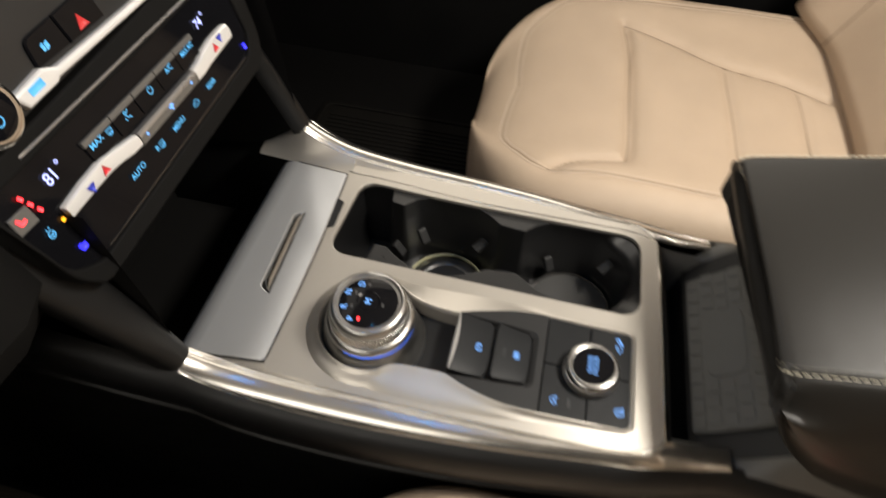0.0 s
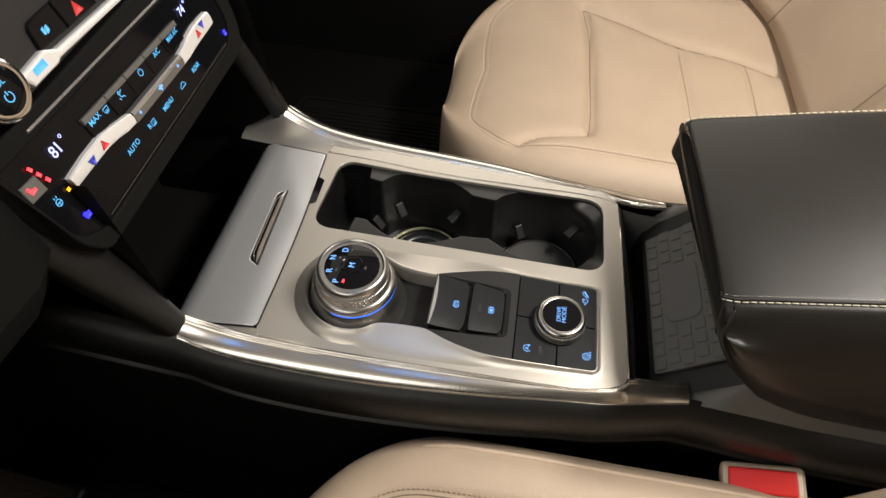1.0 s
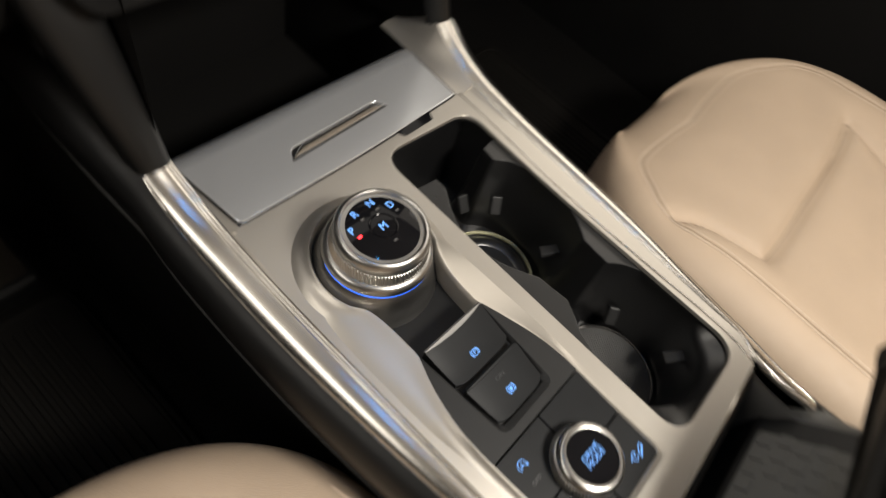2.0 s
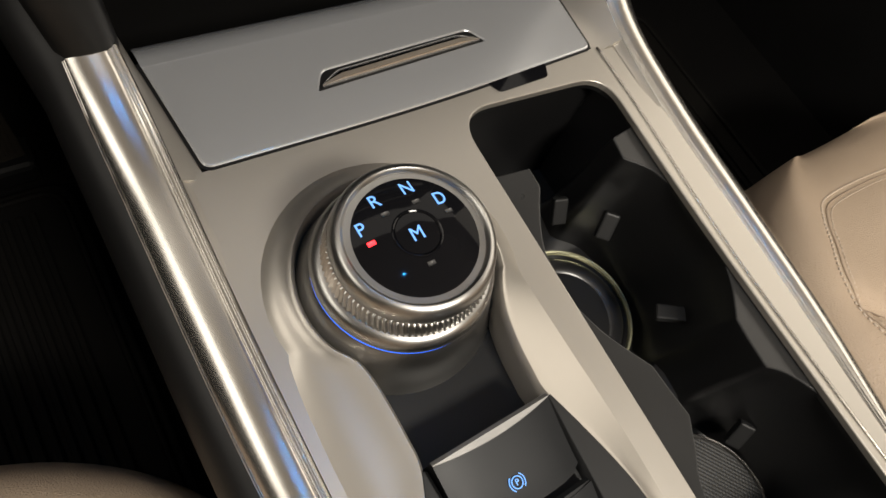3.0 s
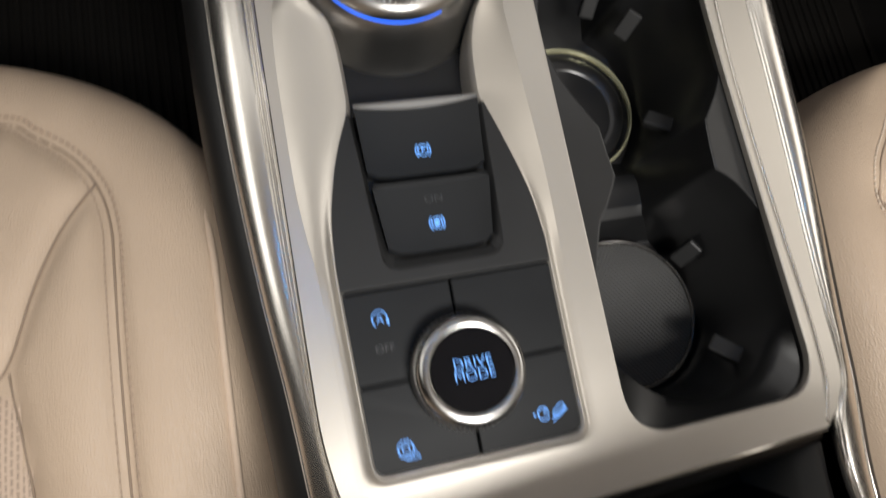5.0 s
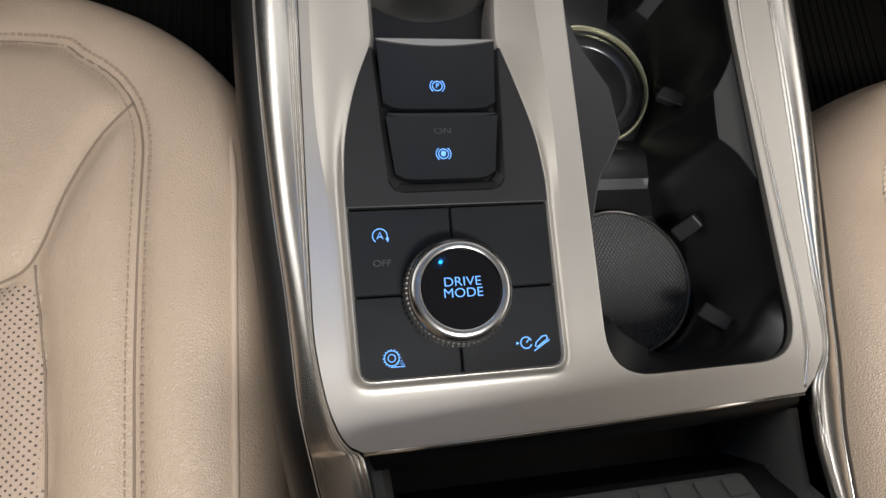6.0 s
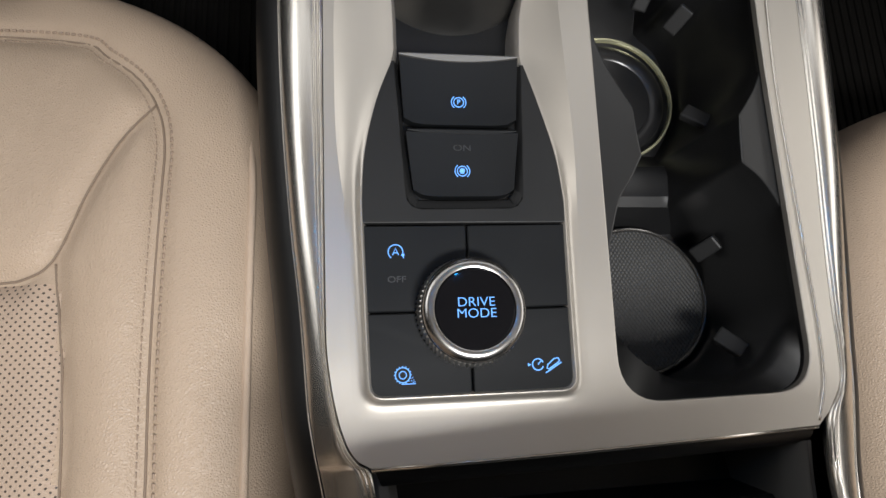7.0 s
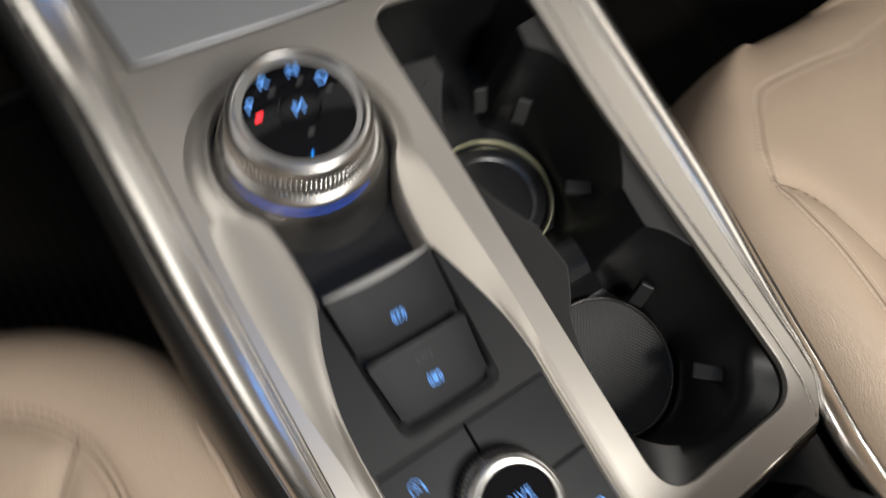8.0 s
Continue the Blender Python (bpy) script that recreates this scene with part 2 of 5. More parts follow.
def slab(outer, top, bottom, bevel=0.0, holes=(), lift=None, steps=3, sharp_holes=()):
    """A plate with holes and softened upper edges. lift(x, y) raises its points."""
    from_loops = [list(outer)] + [list(h) for h in holes]
    verts, faces, caps = [], [], []
    up = lift or (lambda x, y: 0.0)
    for k, loop in enumerate(from_loops):
        n = len(loop)
        rings = []
        for j in range(steps + 1 if bevel else 1):
            a = (math.pi / 2) * j / max(steps, 1)
            d = bevel * (1 - math.cos(a)) if bevel else 0
            z = top - bevel + bevel * math.sin(a) if bevel else top
            rings.append((inset(loop, d if k == 0 else -d), z) if k not in sharp_holes else (loop, top))
        rings.insert(0, (loop, bottom))
        base = len(verts)
        for ring, z in rings:
            verts += [(x, y, z + up(x, y)) for x, y in ring]
        for j in range(len(rings) - 1):
            for i in range(n):
                q = [base + j * n + i, base + j * n + (i + 1) % n, base + (j + 1) * n + (i + 1) % n, base + (j + 1) * n + i]
                faces.append(q)
        caps.append((base, base + (len(rings) - 1) * n, n, rings[-1][0], loop))
    for which in (1, 0):
        flat = [[Vector((*p, 0)) for p in (c[3] if which else c[4])] for c in caps]
        index = [c[which] + i for c in caps for i in range(c[2])]
        from_tri = geometry_tess(flat)
        faces += [[index[i] for i in t] for t in from_tri]
    bm = sharp((verts, faces), 11)
    for f in bm.faces:
        if abs(f.normal.z) > 0.9995:
            f.smooth = False
    return bm


def geometry_tess(loops):
    import mathutils

    return mathutils.geometry.tessellate_polygon(loops)


def loft(loops, closed=True, cap=False):
    """Quads between successive loops of equal length."""
    n = len(loops[0])
    verts = [p for loop in loops for p in loop]
    faces = []
    for j in range(len(loops) - 1):
        for i in range(n if closed else n - 1):
            a, b = j * n + i, j * n + (i + 1) % n
            faces.append([a, b, b + n, a + n])
    if cap:
        faces.append(list(range(n))[::-1])
        faces.append([(len(loops) - 1) * n + i for i in range(n)])
    return verts, faces


def turned(profile, n=64, at=(0, 0, 0), cap=True):
    """A body turned about the z axis through at, from (radius, z) pairs."""
    loops = [[(at[0] + r * math.cos(2 * math.pi * i / n), at[1] + r * math.sin(2 * math.pi * i / n), at[2] + z) for i in range(n)] for r, z in profile]
    return sharp(loft(loops, True, cap), 38)


def tube(points, r, n=8, closed=False):
    loops = []
    pts = [Vector(p) for p in points]
    m = len(pts)
    for i, p in enumerate(pts):
        d = (pts[(i + 1) % m] - pts[i - 1]) if closed else (pts[min(i + 1, m - 1)] - pts[max(i - 1, 0)])
        d.normalize()
        a = d.cross(Vector((0, 0, 1)))
        if a.length < 1e-4:
            a = d.cross(Vector((0, 1, 0)))
        a.normalize()
        b = d.cross(a)
        loops.append([tuple(p + a * r * math.cos(2 * math.pi * k / n) + b * r * math.sin(2 * math.pi * k / n)) for k in range(n)])
    if closed:
        loops.append(loops[0])
    return loft(loops, True, not closed)


def box(x0, x1, y0, y1, z0, z1, bevel=0.0, segments=2):
    bm = bmesh.new()
    bmesh.ops.create_cube(bm, size=1)
    for v in bm.verts:
        v.co = Vector(((x0 + x1) / 2 + v.co.x * (x1 - x0), (y0 + y1) / 2 + v.co.y * (y1 - y0), (z0 + z1) / 2 + v.co.z * (z1 - z0)))
    if bevel:
        bmesh.ops.bevel(bm, geom=bm.edges[:], offset=bevel, segments=segments, affect="EDGES", profile=0.5)
    return bm


def ribbon(lines, width, m=None, z=0.0, thick=0.00025):
    """Drawn strokes: raised bands of the given width along polylines in the plane of m."""
    m = m or Matrix()
    verts, faces = [], []
    for line in lines:
        pts = [Vector((*p, 0)) for p in line]
        closed = (pts[0] - pts[-1]).length < 1e-7
        if closed:
            pts = pts[:-1]
        n = len(pts)
        base = len(verts)
        for i, p in enumerate(pts):
            d = (pts[(i + 1) % n] - pts[i - 1]) if closed else (pts[min(i + 1, n - 1)] - pts[max(i - 1, 0)])
            d.normalize()
            s = Vector((-d.y, d.x, 0)) * width / 2
            for q, h in ((p - s, z - thick), (p - s, z), (p + s, z), (p + s, z - thick)):
                verts.append(m @ Vector((q.x, q.y, h)))
        for i in range(n if closed else n - 1):
            a, b = base + 4 * i, base + 4 * ((i + 1) % n)
            for k in range(3):
                faces.append([a + k, a + k + 1, b + k + 1, b + k])
    return verts, faces


def filled(loops, m=None, z=0.0, thick=0.00025):
    """Filled flat shapes with a little thickness."""
    m = m or Matrix()
    verts, faces = [], []
    for loop in loops:
        n, base = len(loop), len(verts)
        verts += [m @ Vector((x, y, z)) for x, y in loop] + [m @ Vector((x, y, z - thick)) for x, y in loop]
        faces += [[base + i for i in t] for t in geometry_tess([[Vector((*p, 0)) for p in loop]])]
        faces += [[base + i, base + (i + 1) % n, base + n + (i + 1) % n, base + n + i] for i in range(n)]
    return verts, faces


def arc(cx, cy, r, a0, a1, n=14):
    return [(cx + r * math.cos(radians(a0 + (a1 - a0) * i / n)), cy + r * math.sin(radians(a0 + (a1 - a0) * i / n))) for i in range(n + 1)]


def lettering(body, size, m, material, parent, bold=0.0, squeeze=1.0, name="lettering"):
    """Raised lettering in the built-in font, centred at m."""
    cu = bpy.data.curves.new(name, "FONT")
    cu.body, cu.size, cu.align_x, cu.align_y, cu.extrude, cu.offset = body, size, "CENTER", "CENTER", 0.0001, bold
    cu.space_line = 0.85
    tmp = new("tmp", cu)
    bpy.context.view_layer.update()
    me = bpy.data.meshes.new_from_object(tmp.evaluated_get(bpy.context.evaluated_depsgraph_get()))
    bpy.data.objects.remove(tmp)
    me.transform(m @ Matrix.Diagonal((squeeze, 1, 1, 1)))
    me.materials.clear()
    return part(name, me, material, parent)


def merged(*pairs):
    verts, faces = [], []
    for v, f in pairs:
        base = len(verts)
        verts += list(v)
        faces += [[base + i for i in q] for q in f]
    return verts, faces


def dashes(points, length, gap, r, lift=0.0):
    """Stitches: short rounded rods along a polyline."""
    pts = [Vector(p) for p in points]
    run = [0.0]
    for a, b in zip(pts, pts[1:]):
        run.append(run[-1] + (b - a).length)

    def at(s):
        i = min(max(np.searchsorted(run, s) - 1, 0), len(pts) - 2)
        k = (s - run[i]) / max(run[i + 1] - run[i], 1e-9)
        return pts[i].lerp(pts[i + 1], k)

    out, s = [], 0.0
    while s + length < run[-1]:
        a, b = at(s), at(s + length)
        mid = (a + b) / 2 + Vector((0, 0, lift))
        out.append(tube([a, a.lerp(mid, 0.6), b.lerp(mid, 0.6), b], r, 5))
        s += length + gap
    return merged(*out)

# ---------------------------------------------------------------- the cabin shell
FLOOR = -0.38
MID = 0.057  # the car's centre line
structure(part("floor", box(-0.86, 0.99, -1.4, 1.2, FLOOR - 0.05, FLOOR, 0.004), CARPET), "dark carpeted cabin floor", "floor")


def wall_with_opening(name, axis, at, lo, hi, z0, z1, win, label, thick=0.04):
    """A cabin side with a window opening: win = (a0, a1, z0, z1) along the wall."""
    a0, a1, w0, w1 = win
    outer = [(lo, z0), (hi, z0), (hi, z1), (lo, z1)]
    hole = rounded([(a0, w0, 0.05), (a1, w0, 0.05), (a1, w1, 0.05), (a0, w1, 0.05)])
    bm = slab(outer, thick, 0.0, 0.0, [hole])
    for v in bm.verts:
        a, z, t = v.co
        v.co = Vector((at + t, a, z)) if axis == "x" else Vector((a, at + t, z))
    ob = structure(part(name, bm, TRIM), label, "door" if axis == "x" else "wall")
    return ob


wall_with_opening("door_1", "x", -0.80, -1.38, 1.18, FLOOR - 0.02, 0.90, (0.08, 0.98, 0.29, 0.80), "dark driver door with window opening")
wall_with_opening("door_2", "x", 0.90, -1.38, 1.18, FLOOR - 0.02, 0.90, (-0.40, 0.55, 0.33, 0.72), "dark passenger door with window opening")
structure(part("wall_front", box(-0.77, 0.91, 1.06, 1.10, FLOOR - 0.02, 0.50, 0.004), DARK), "dark bulkhead below the windscreen", "wall")
structure(part("wall_rear", box(-0.77, 0.91, -1.34, -1.3, FLOOR - 0.02, 0.88), DARK), "dark rear of the cabin", "wall")
roof = box(-0.82, 0.96, -1.36, 0.60, 0.86, 0.90, 0.01)
structure(part("ceiling", roof, HEADLINER), "pale fabric headliner", "ceiling")

# ---------------------------------------------------------------- centre console
console = thing("center_console", "black and satin silver car console between two beige seats", "car console")

def step01(t):
    t = min(1.0, max(0.0, t))
    return t * t * (3 - 2 * t)


# outlines in plan
CUP = rounded([(0.0675, -0.0065, 0.022), (0.1655, -0.0045, 0.022), (0.1662, 0.10, 0.05), (0.1675, 0.20, 0.05), (0.1735, 0.2935, 0.020), (0.073, 0.3010, 0.022)], 8)
DIAL = (-0.0012, 0.2325)


def ring_between(a0, a1, r, n=26, c=(-0.002, 0.231)):
    return [(c[0] + r * math.cos(radians(a0 + (a1 - a0) * i / n)), c[1] + r * math.sin(radians(a0 + (a1 - a0) * i / n))) for i in range(n + 1)]


def resampled(points, n):
    p = np.array(points + points[:1], float)
    run = np.r_[0, np.cumsum(np.hypot(*np.diff(p, axis=0).T))]
    s = np.linspace(0, run[-1], n, endpoint=False)
    return [(float(np.interp(v, run, p[:, 0])), float(np.interp(v, run, p[:, 1]))) for v in s]


# the well: inner edge of the silver surround, anticlockwise from its rear right corner
right_in = smooth_path([(0.047, 0.088), (0.0445, 0.11), (0.038, 0.135), (0.0305, 0.157), (0.0302, 0.168), (0.0315, 0.183), (0.0345, 0.196), (0.0385, 0.2055), (0.0440, 0.2140)], 6)
left_in = smooth_path([(-0.0420, 0.2128), (-0.0365, 0.2050), (-0.0345, 0.197), (-0.0335, 0.186), (-0.0332, 0.170), (-0.0340, 0.157), (-0.0420, 0.135), (-0.0475, 0.11), (-0.0490, 0.088)], 6)
right_out = smooth_path([(0.0550, 0.088), (0.0560, 0.12), (0.0552, 0.16), (0.0545, 0.19), (0.0542, 0.208)], 6)
left_out = smooth_path([(-0.0583, 0.219), (-0.0595, 0.210), (-0.0604, 0.198), (-0.0608, 0.18), (-0.0607, 0.16), (-0.0598, 0.12), (-0.0563, 0.088)], 6)


def spread(points, n):
    """n points evenly along an open line, without its end."""
    p = np.array(points, float)
    run = np.r_[0, np.cumsum(np.hypot(*np.diff(p, axis=0).T))]
    return [(float(np.interp(v, run, p[:, 0])), float(np.interp(v, run, p[:, 1]))) for v in np.linspace(0, run[-1], n, endpoint=False)]


def around(rear, right, ring, left):
    """A closed ring in four matching stretches, from the rear left corner."""
    loop = [left[-1]] + rear + [right[0]]
    return spread(loop, 90) + spread(right + [ring[0]], 50) + spread(ring + [left[0]], 90) + spread(left, 50)


rear_in = rounded([(-0.0487, 0.07, 0), (-0.0465, -0.0005, 0.007), (0.0465, 0.0, 0.007), (0.0468, 0.07, 0)], 8)
rear_out = rounded([(-0.0555, 0.07, 0), (-0.0530, -0.0085, 0.011), (0.0530, -0.0075, 0.011), (0.0545, 0.07, 0)], 8)
well_in = around(rear_in, right_in, ring_between(-24, 205.7, 0.0478, c=(0.0008, 0.2335)), left_in)
well_out = around(rear_out, right_out, ring_between(-20.5, 192, 0.0585, c=(0.0, 0.2335)), left_out)


# rails: (y, inner x, inner z, outer x, outer z)
left_rows = smooth_path([(-0.084, -0.0365, -0.007, -0.0555, -0.0100), (-0.055, -0.0415, -0.004, -0.0620, -0.0075), (-0.031, -0.0455, -0.0020, -0.0670, -0.0065), (-0.0262, -0.0505, -0.0012, -0.0680, -0.0062), (-0.019, -0.0556, -0.0006, -0.0694, -0.0060), (-0.004, -0.0605, 0.0, -0.0718, -0.0060), (0.02, -0.0642, 0.0, -0.0738, -0.0060), (0.045, -0.0650, 0.0, -0.0762, -0.0062),
    (0.08, -0.0655, 0.0, -0.0803, -0.0066), (0.13, -0.0660, 0.0, -0.0846, -0.0072), (0.19, -0.0665, 0.0, -0.0878, -0.0082), (0.25, -0.0665, 0.0, -0.0888, -0.0085), (0.31, -0.0660, 0.004, -0.0890, -0.0030), (0.345, -0.0665, 0.0135, -0.0893, 0.0085), (0.368, -0.0680, 0.0255, -0.0890, 0.0225)], 5)
right_rows = smooth_path([(-0.076, 0.1745, -0.0060, 0.1850, -0.0100), (-0.045, 0.1690, -0.0030, 0.1860, -0.0090), (-0.018, 0.1700, -0.001, 0.1905, -0.0090), (-0.002, 0.1785, -0.0005, 0.1930, -0.0090), (0.014, 0.1806, 0.0, 0.1948, -0.0090), (0.033, 0.1812, 0.0, 0.1972, -0.0090),
    (0.07, 0.1836, 0.0, 0.2020, -0.0090), (0.11, 0.1870, 0.0, 0.2068, -0.0090), (0.15, 0.1900, 0.0, 0.2105, -0.0090), (0.19, 0.1925, 0.0, 0.2138, -0.0088), (0.25, 0.1960, 0.0, 0.2180, -0.0075), (0.31, 0.1993, 0.005, 0.2210, -0.0015), (0.345, 0.2010, 0.0155, 0.2230, 0.010), (0.368, 0.2025, 0.029, 0.2235, 0.0250)], 5)
plate_outline = [(-0.0455, -0.0280)] + [(r[1] + 0.0005, r[0]) for r in left_rows if -0.0262 < r[0] < 0.312] + [(-0.0655, 0.3128)]
plate_outline += [(0.1985, 0.3128)] + [(r[1] - 0.0005, r[0]) for r in right_rows[::-1] if -0.018 < r[0] < 0.312] + [(0.1640, -0.0205)]
plate_outline += [(0.11, -0.0232), (0.05, -0.0255), (0.0, -0.0270)]
part("trim_plate", slab(plate_outline, 0.0, -0.004, 0.0008, [CUP, well_out], sharp_holes=(0, 2)), SILVER, console, "satin champagne silver trim plate")
rear_bead = [(x, y - 0.0006, -0.0016) for x, y in [(0.1640, -0.0205), (0.11, -0.0232), (0.05, -0.0255), (0.0, -0.0270), (-0.0455, -0.0280)]]
part("plate_edge", tube(rear_bead, 0.0013, 8), RAIL, console, "bright rear edge of the plate")


def rise(y):
    """The switches climb gently from the rear towards the dial."""
    return float(np.interp(y, (0.0, 0.03, 0.064, 0.077, 0.102, 0.134, 0.156, 0.2), (0.0, 0.0007, 0.0022, 0.0029, 0.0038, 0.0050, 0.0060, 0.0064)))


def lip_height(y):
    """Height of the surround's inner lip: low round the switches, a raised mound round the dial."""
    return 0.0026 + 0.8 * rise(y)


def surround_loops():
    loops = []
    steps = 9
    for k in range(steps + 1):
        s = k / steps
        ring = []
        for (xi, yi), (xo, yo) in zip(well_in, well_out):
            x, y = xo + (xi - xo) * s, yo + (yi - yo) * s
            d = lip_height(yi)
            m = step01((yi - 0.07) / 0.055)
            groove = d * (0.06 * s + 0.94 * s**5.0)
            mound = d * (s + 0.06 * math.sin(2 * math.pi * s) * (1 if xi < 0 else 0))
            ring.append((x, y, groove * (1 - m) + mound * m))
        loops.append(ring)
    for d, drop in ((0.0006, -0.0001), (0.0011, 0.0006), (0.0020, 0.0024), (0.0026, 0.0050), (0.0028, 0.030)):
        inner = inset(well_in, d)
        loops.append([(x, y, lip_height(y) - drop) for x, y in inner])
    return loops


part("switch_surround", sharp(loft(surround_loops(), True), 50), SILVER, console, "satin silver surround scooped round dial and switches")
part("well_floor", slab(inset(well_in, 0.0002), -0.013, -0.017), BLACK, console, "black floor of the dial well")

RIDGES = [(0.0, -0.004)] + [(0.205 * k / 26, 0.0004 - 0.00045 * math.cos(4 * math.pi * k / 26)) for k in range(27)]


def rail(rows, crown):
    """Two fine ridges along the plate, then one broad band that curves over to the flank and ends in a thin bead."""
    loops = []
    for y, xi, zi, xo, zo in rows:
        fine = (1.0 - 0.6 * step01((y - 0.31) / 0.05)) * step01((y + 0.045) / 0.02)
        loop = [(xi + (xo - xi) * f, y, zi + h * (fine if f > 0 else 1)) for f, h in RIDGES]
        a, b = Vector((xi + (xo - xi) * 0.215, zi + 0.0002)), Vector((xo, zo))
        along = b - a
        up = Vector((-along.y, along.x)).normalized()
        if up.y < 0:
            up = -up
        swell = (0.06 + crown * step01((y + 0.02) / 0.16)) * along.length
        for k in range(21):
            u = k / 20
            p = a + along * u + up * swell * max(0.0, 4 * u * (1 - u)) ** 0.8
            loop.append((p.x, y, p.y))
        s = 1 if xo > xi else -1
        loop += [(xo + s * 0.0007, y, zo + 0.0003), (xo + s * 0.0010, y, zo - 0.0006), (xo + s * 0.0004, y, zo - 0.0014), (xo - s * 0.002, y, zo - 0.002), (xi + (xo - xi) * 0.3, y, min(zi, zo) - 0.004)]
        loops.append(loop)
    return sharp(loft(loops, True, True), 75)


part("rail", rail(left_rows, 0.12), RAIL, console, "polished silver edge rail")
part("rail", rail(right_rows, 0.16), RAIL, console, "polished silver edge rail")
bead = smooth_path([(0.1645, -0.0185, -0.0006), (0.1680, -0.008, 0.0), (0.1705, 0.002, 0.0002), (0.1720, 0.03, 0.0002), (0.1716, 0.07, 0.0002), (0.1714, 0.13, 0.0002), (0.1722, 0.17, 0.0002), (0.1748, 0.21, 0.0002), (0.1782, 0.245, 0.0002), (0.1808, 0.28, 0.0002), (0.1822, 0.312, 0.0004)], 5)
part("edge_bead", tube(bead, 0.0009, 8), RAIL, console, "fine bright line along the plate")


# flanks of the console, from the rails down to the floor
def flank(rows, side, rear_rows, front_rows):
    loops = []
    for y, xo, zo in rear_rows + [(r[0], r[3], r[4]) for r in rows[::2]] + front_rows:
        s = side
        loop = [(xo - s * 0.004, y, zo + 0.0015), (xo + s * 0.0004, y, zo), (xo + s * 0.0045, y, zo - 0.0022), (xo + s * 0.0095, y, zo - 0.0070), (xo + s * 0.0135, y, zo - 0.016), (xo + s * 0.0145, y, zo - 0.028), (xo + s * 0.0110, y, zo - 0.05), (xo + s * 0.006, y, zo - 0.064), (xo + s * 0.009, y, zo - 0.0665), (xo + s * 0.009, y, zo - 0.070), (xo - s * 0.001, y, zo - 0.082),
                (xo - s * 0.008, y, -0.13), (xo - s * 0.010, y, -0.26), (xo - s * 0.008, y, FLOOR)]
        loops.append(loop)
    return sharp(loft(loops, False), 40)


LEFT_REAR = [(-0.42, -0.068, -0.006), (-0.3, -0.068, -0.006), (-0.22, -0.066, -0.008), (-0.17, -0.062, -0.009), (-0.14, -0.059, -0.010), (-0.115, -0.0572, -0.0105), (-0.098, -0.0560, -0.0105)]
RIGHT_REAR = [(-0.42, 0.192, -0.006), (-0.3, 0.192, -0.006), (-0.2, 0.191, -0.008), (-0.14, 0.189, -0.009), (-0.11, 0.1875, -0.0100), (-0.09, 0.1858, -0.0102)]
part("flank", flank(left_rows, -1, LEFT_REAR, [(0.42, -0.0965, 0.05), (0.5, -0.10, 0.07), (0.62, -0.105, 0.10)]), BLACK, console, "black grained console flank")
part("flank", flank(right_rows, 1, RIGHT_REAR, [(0.42, 0.211, 0.05), (0.5, 0.215, 0.07), (0.62, 0.22, 0.10)]), BLACK, console, "black grained console flank")

# cup holder insert: a ledge under the plate, an opening of two round wells with a neck and a front pocket
RING_A, RING_B = (0.1190, 0.1885, -0.0900), (0.1210, 0.0515, -0.0855)
CUP_LEDGE = -0.0050


def holder_opening():
    """The opening's edge, anticlockwise from the neck on the driver's side."""
    edge = smooth_path([(0.0940, 0.1150), (0.0860, 0.1010), (0.0800, 0.0925), (0.0750, 0.0780), (0.0710, 0.0640), (0.0680, 0.0500), (0.0655, 0.0300), (0.0660, 0.0120), (0.0715, -0.0020), (0.0850, -0.0085), (0.1100, -0.0092), (0.1400, -0.0085), (0.1600, -0.0040), (0.1680, 0.0090), (0.1710, 0.0290), (0.1722, 0.0500), (0.1712, 0.0700), (0.1670, 0.0870), (0.1585, 0.1030), (0.1490, 0.1120)], 5)[:-1]
    edge += [(0.1490, 0.1120), (0.1500, 0.1260), (0.1515, 0.1390)]
    edge += smooth_path([(0.1515, 0.1390), (0.1635, 0.1560), (0.1700, 0.1720), (0.1720, 0.1900), (0.1715, 0.2080), (0.1660, 0.2290), (0.1530, 0.2430)], 5)[1:]
    edge += [(0.1555, 0.2570), (0.1750, 0.2595), (0.1765, 0.2965), (0.0700, 0.3040), (0.0690, 0.2625), (0.0960, 0.2590), (0.0955, 0.2470)]
    edge += smooth_path([(0.0955, 0.2470), (0.0890, 0.2380), (0.0820, 0.2270), (0.0765, 0.2150), (0.0735, 0.2000), (0.0740, 0.1850), (0.0800, 0.1650), (0.0920, 0.1420)], 5)[1:]
    edge += [(0.0928, 0.1280)]
    return edge


HOLDER = resampled(holder_opening(), 420)
part("cup_holder", slab(inset(CUP, -0.0040), CUP_LEDGE, CUP_LEDGE - 0.006, 0.0009, [HOLDER]), DARK, console, "black plastic ledge of the twin cup holder")


def well_wall():
    """Walls of the wells; at the rear they flare out to the plate."""
    rings = [[(x, y, CUP_LEDGE - 0.0008) for x, y in HOLDER]]
    for d, z in ((0.0003, -0.0075), (0.0005, -0.011), (0.0008, -0.0145), (0.0012, -0.0185), (0.0014, -0.025), (0.0024, -0.048), (0.0050, -0.080), (0.0085, -0.097)):
        ring = []
        for (x, y), (px, py) in zip(inset(HOLDER, d), HOLDER):
            k = step01((0.052 - py) / 0.036)
            v = Vector((px - RING_B[0], py - RING_B[1]))
            reach = 0.0512 - 0.05 * max(0.0, -z - 0.0185)
            flare = min(1.0, (-z - 0.0058) / 0.0127)
            q = Vector(RING_B[:2]) + v.normalized() * (v.length + (min(v.length, reach) - v.length) * flare)
            ring.append((x + (q.x - x) * k, y + (q.y - y) * k, z))
        rings.append(ring)
    return sharp(loft(rings, True), 50)


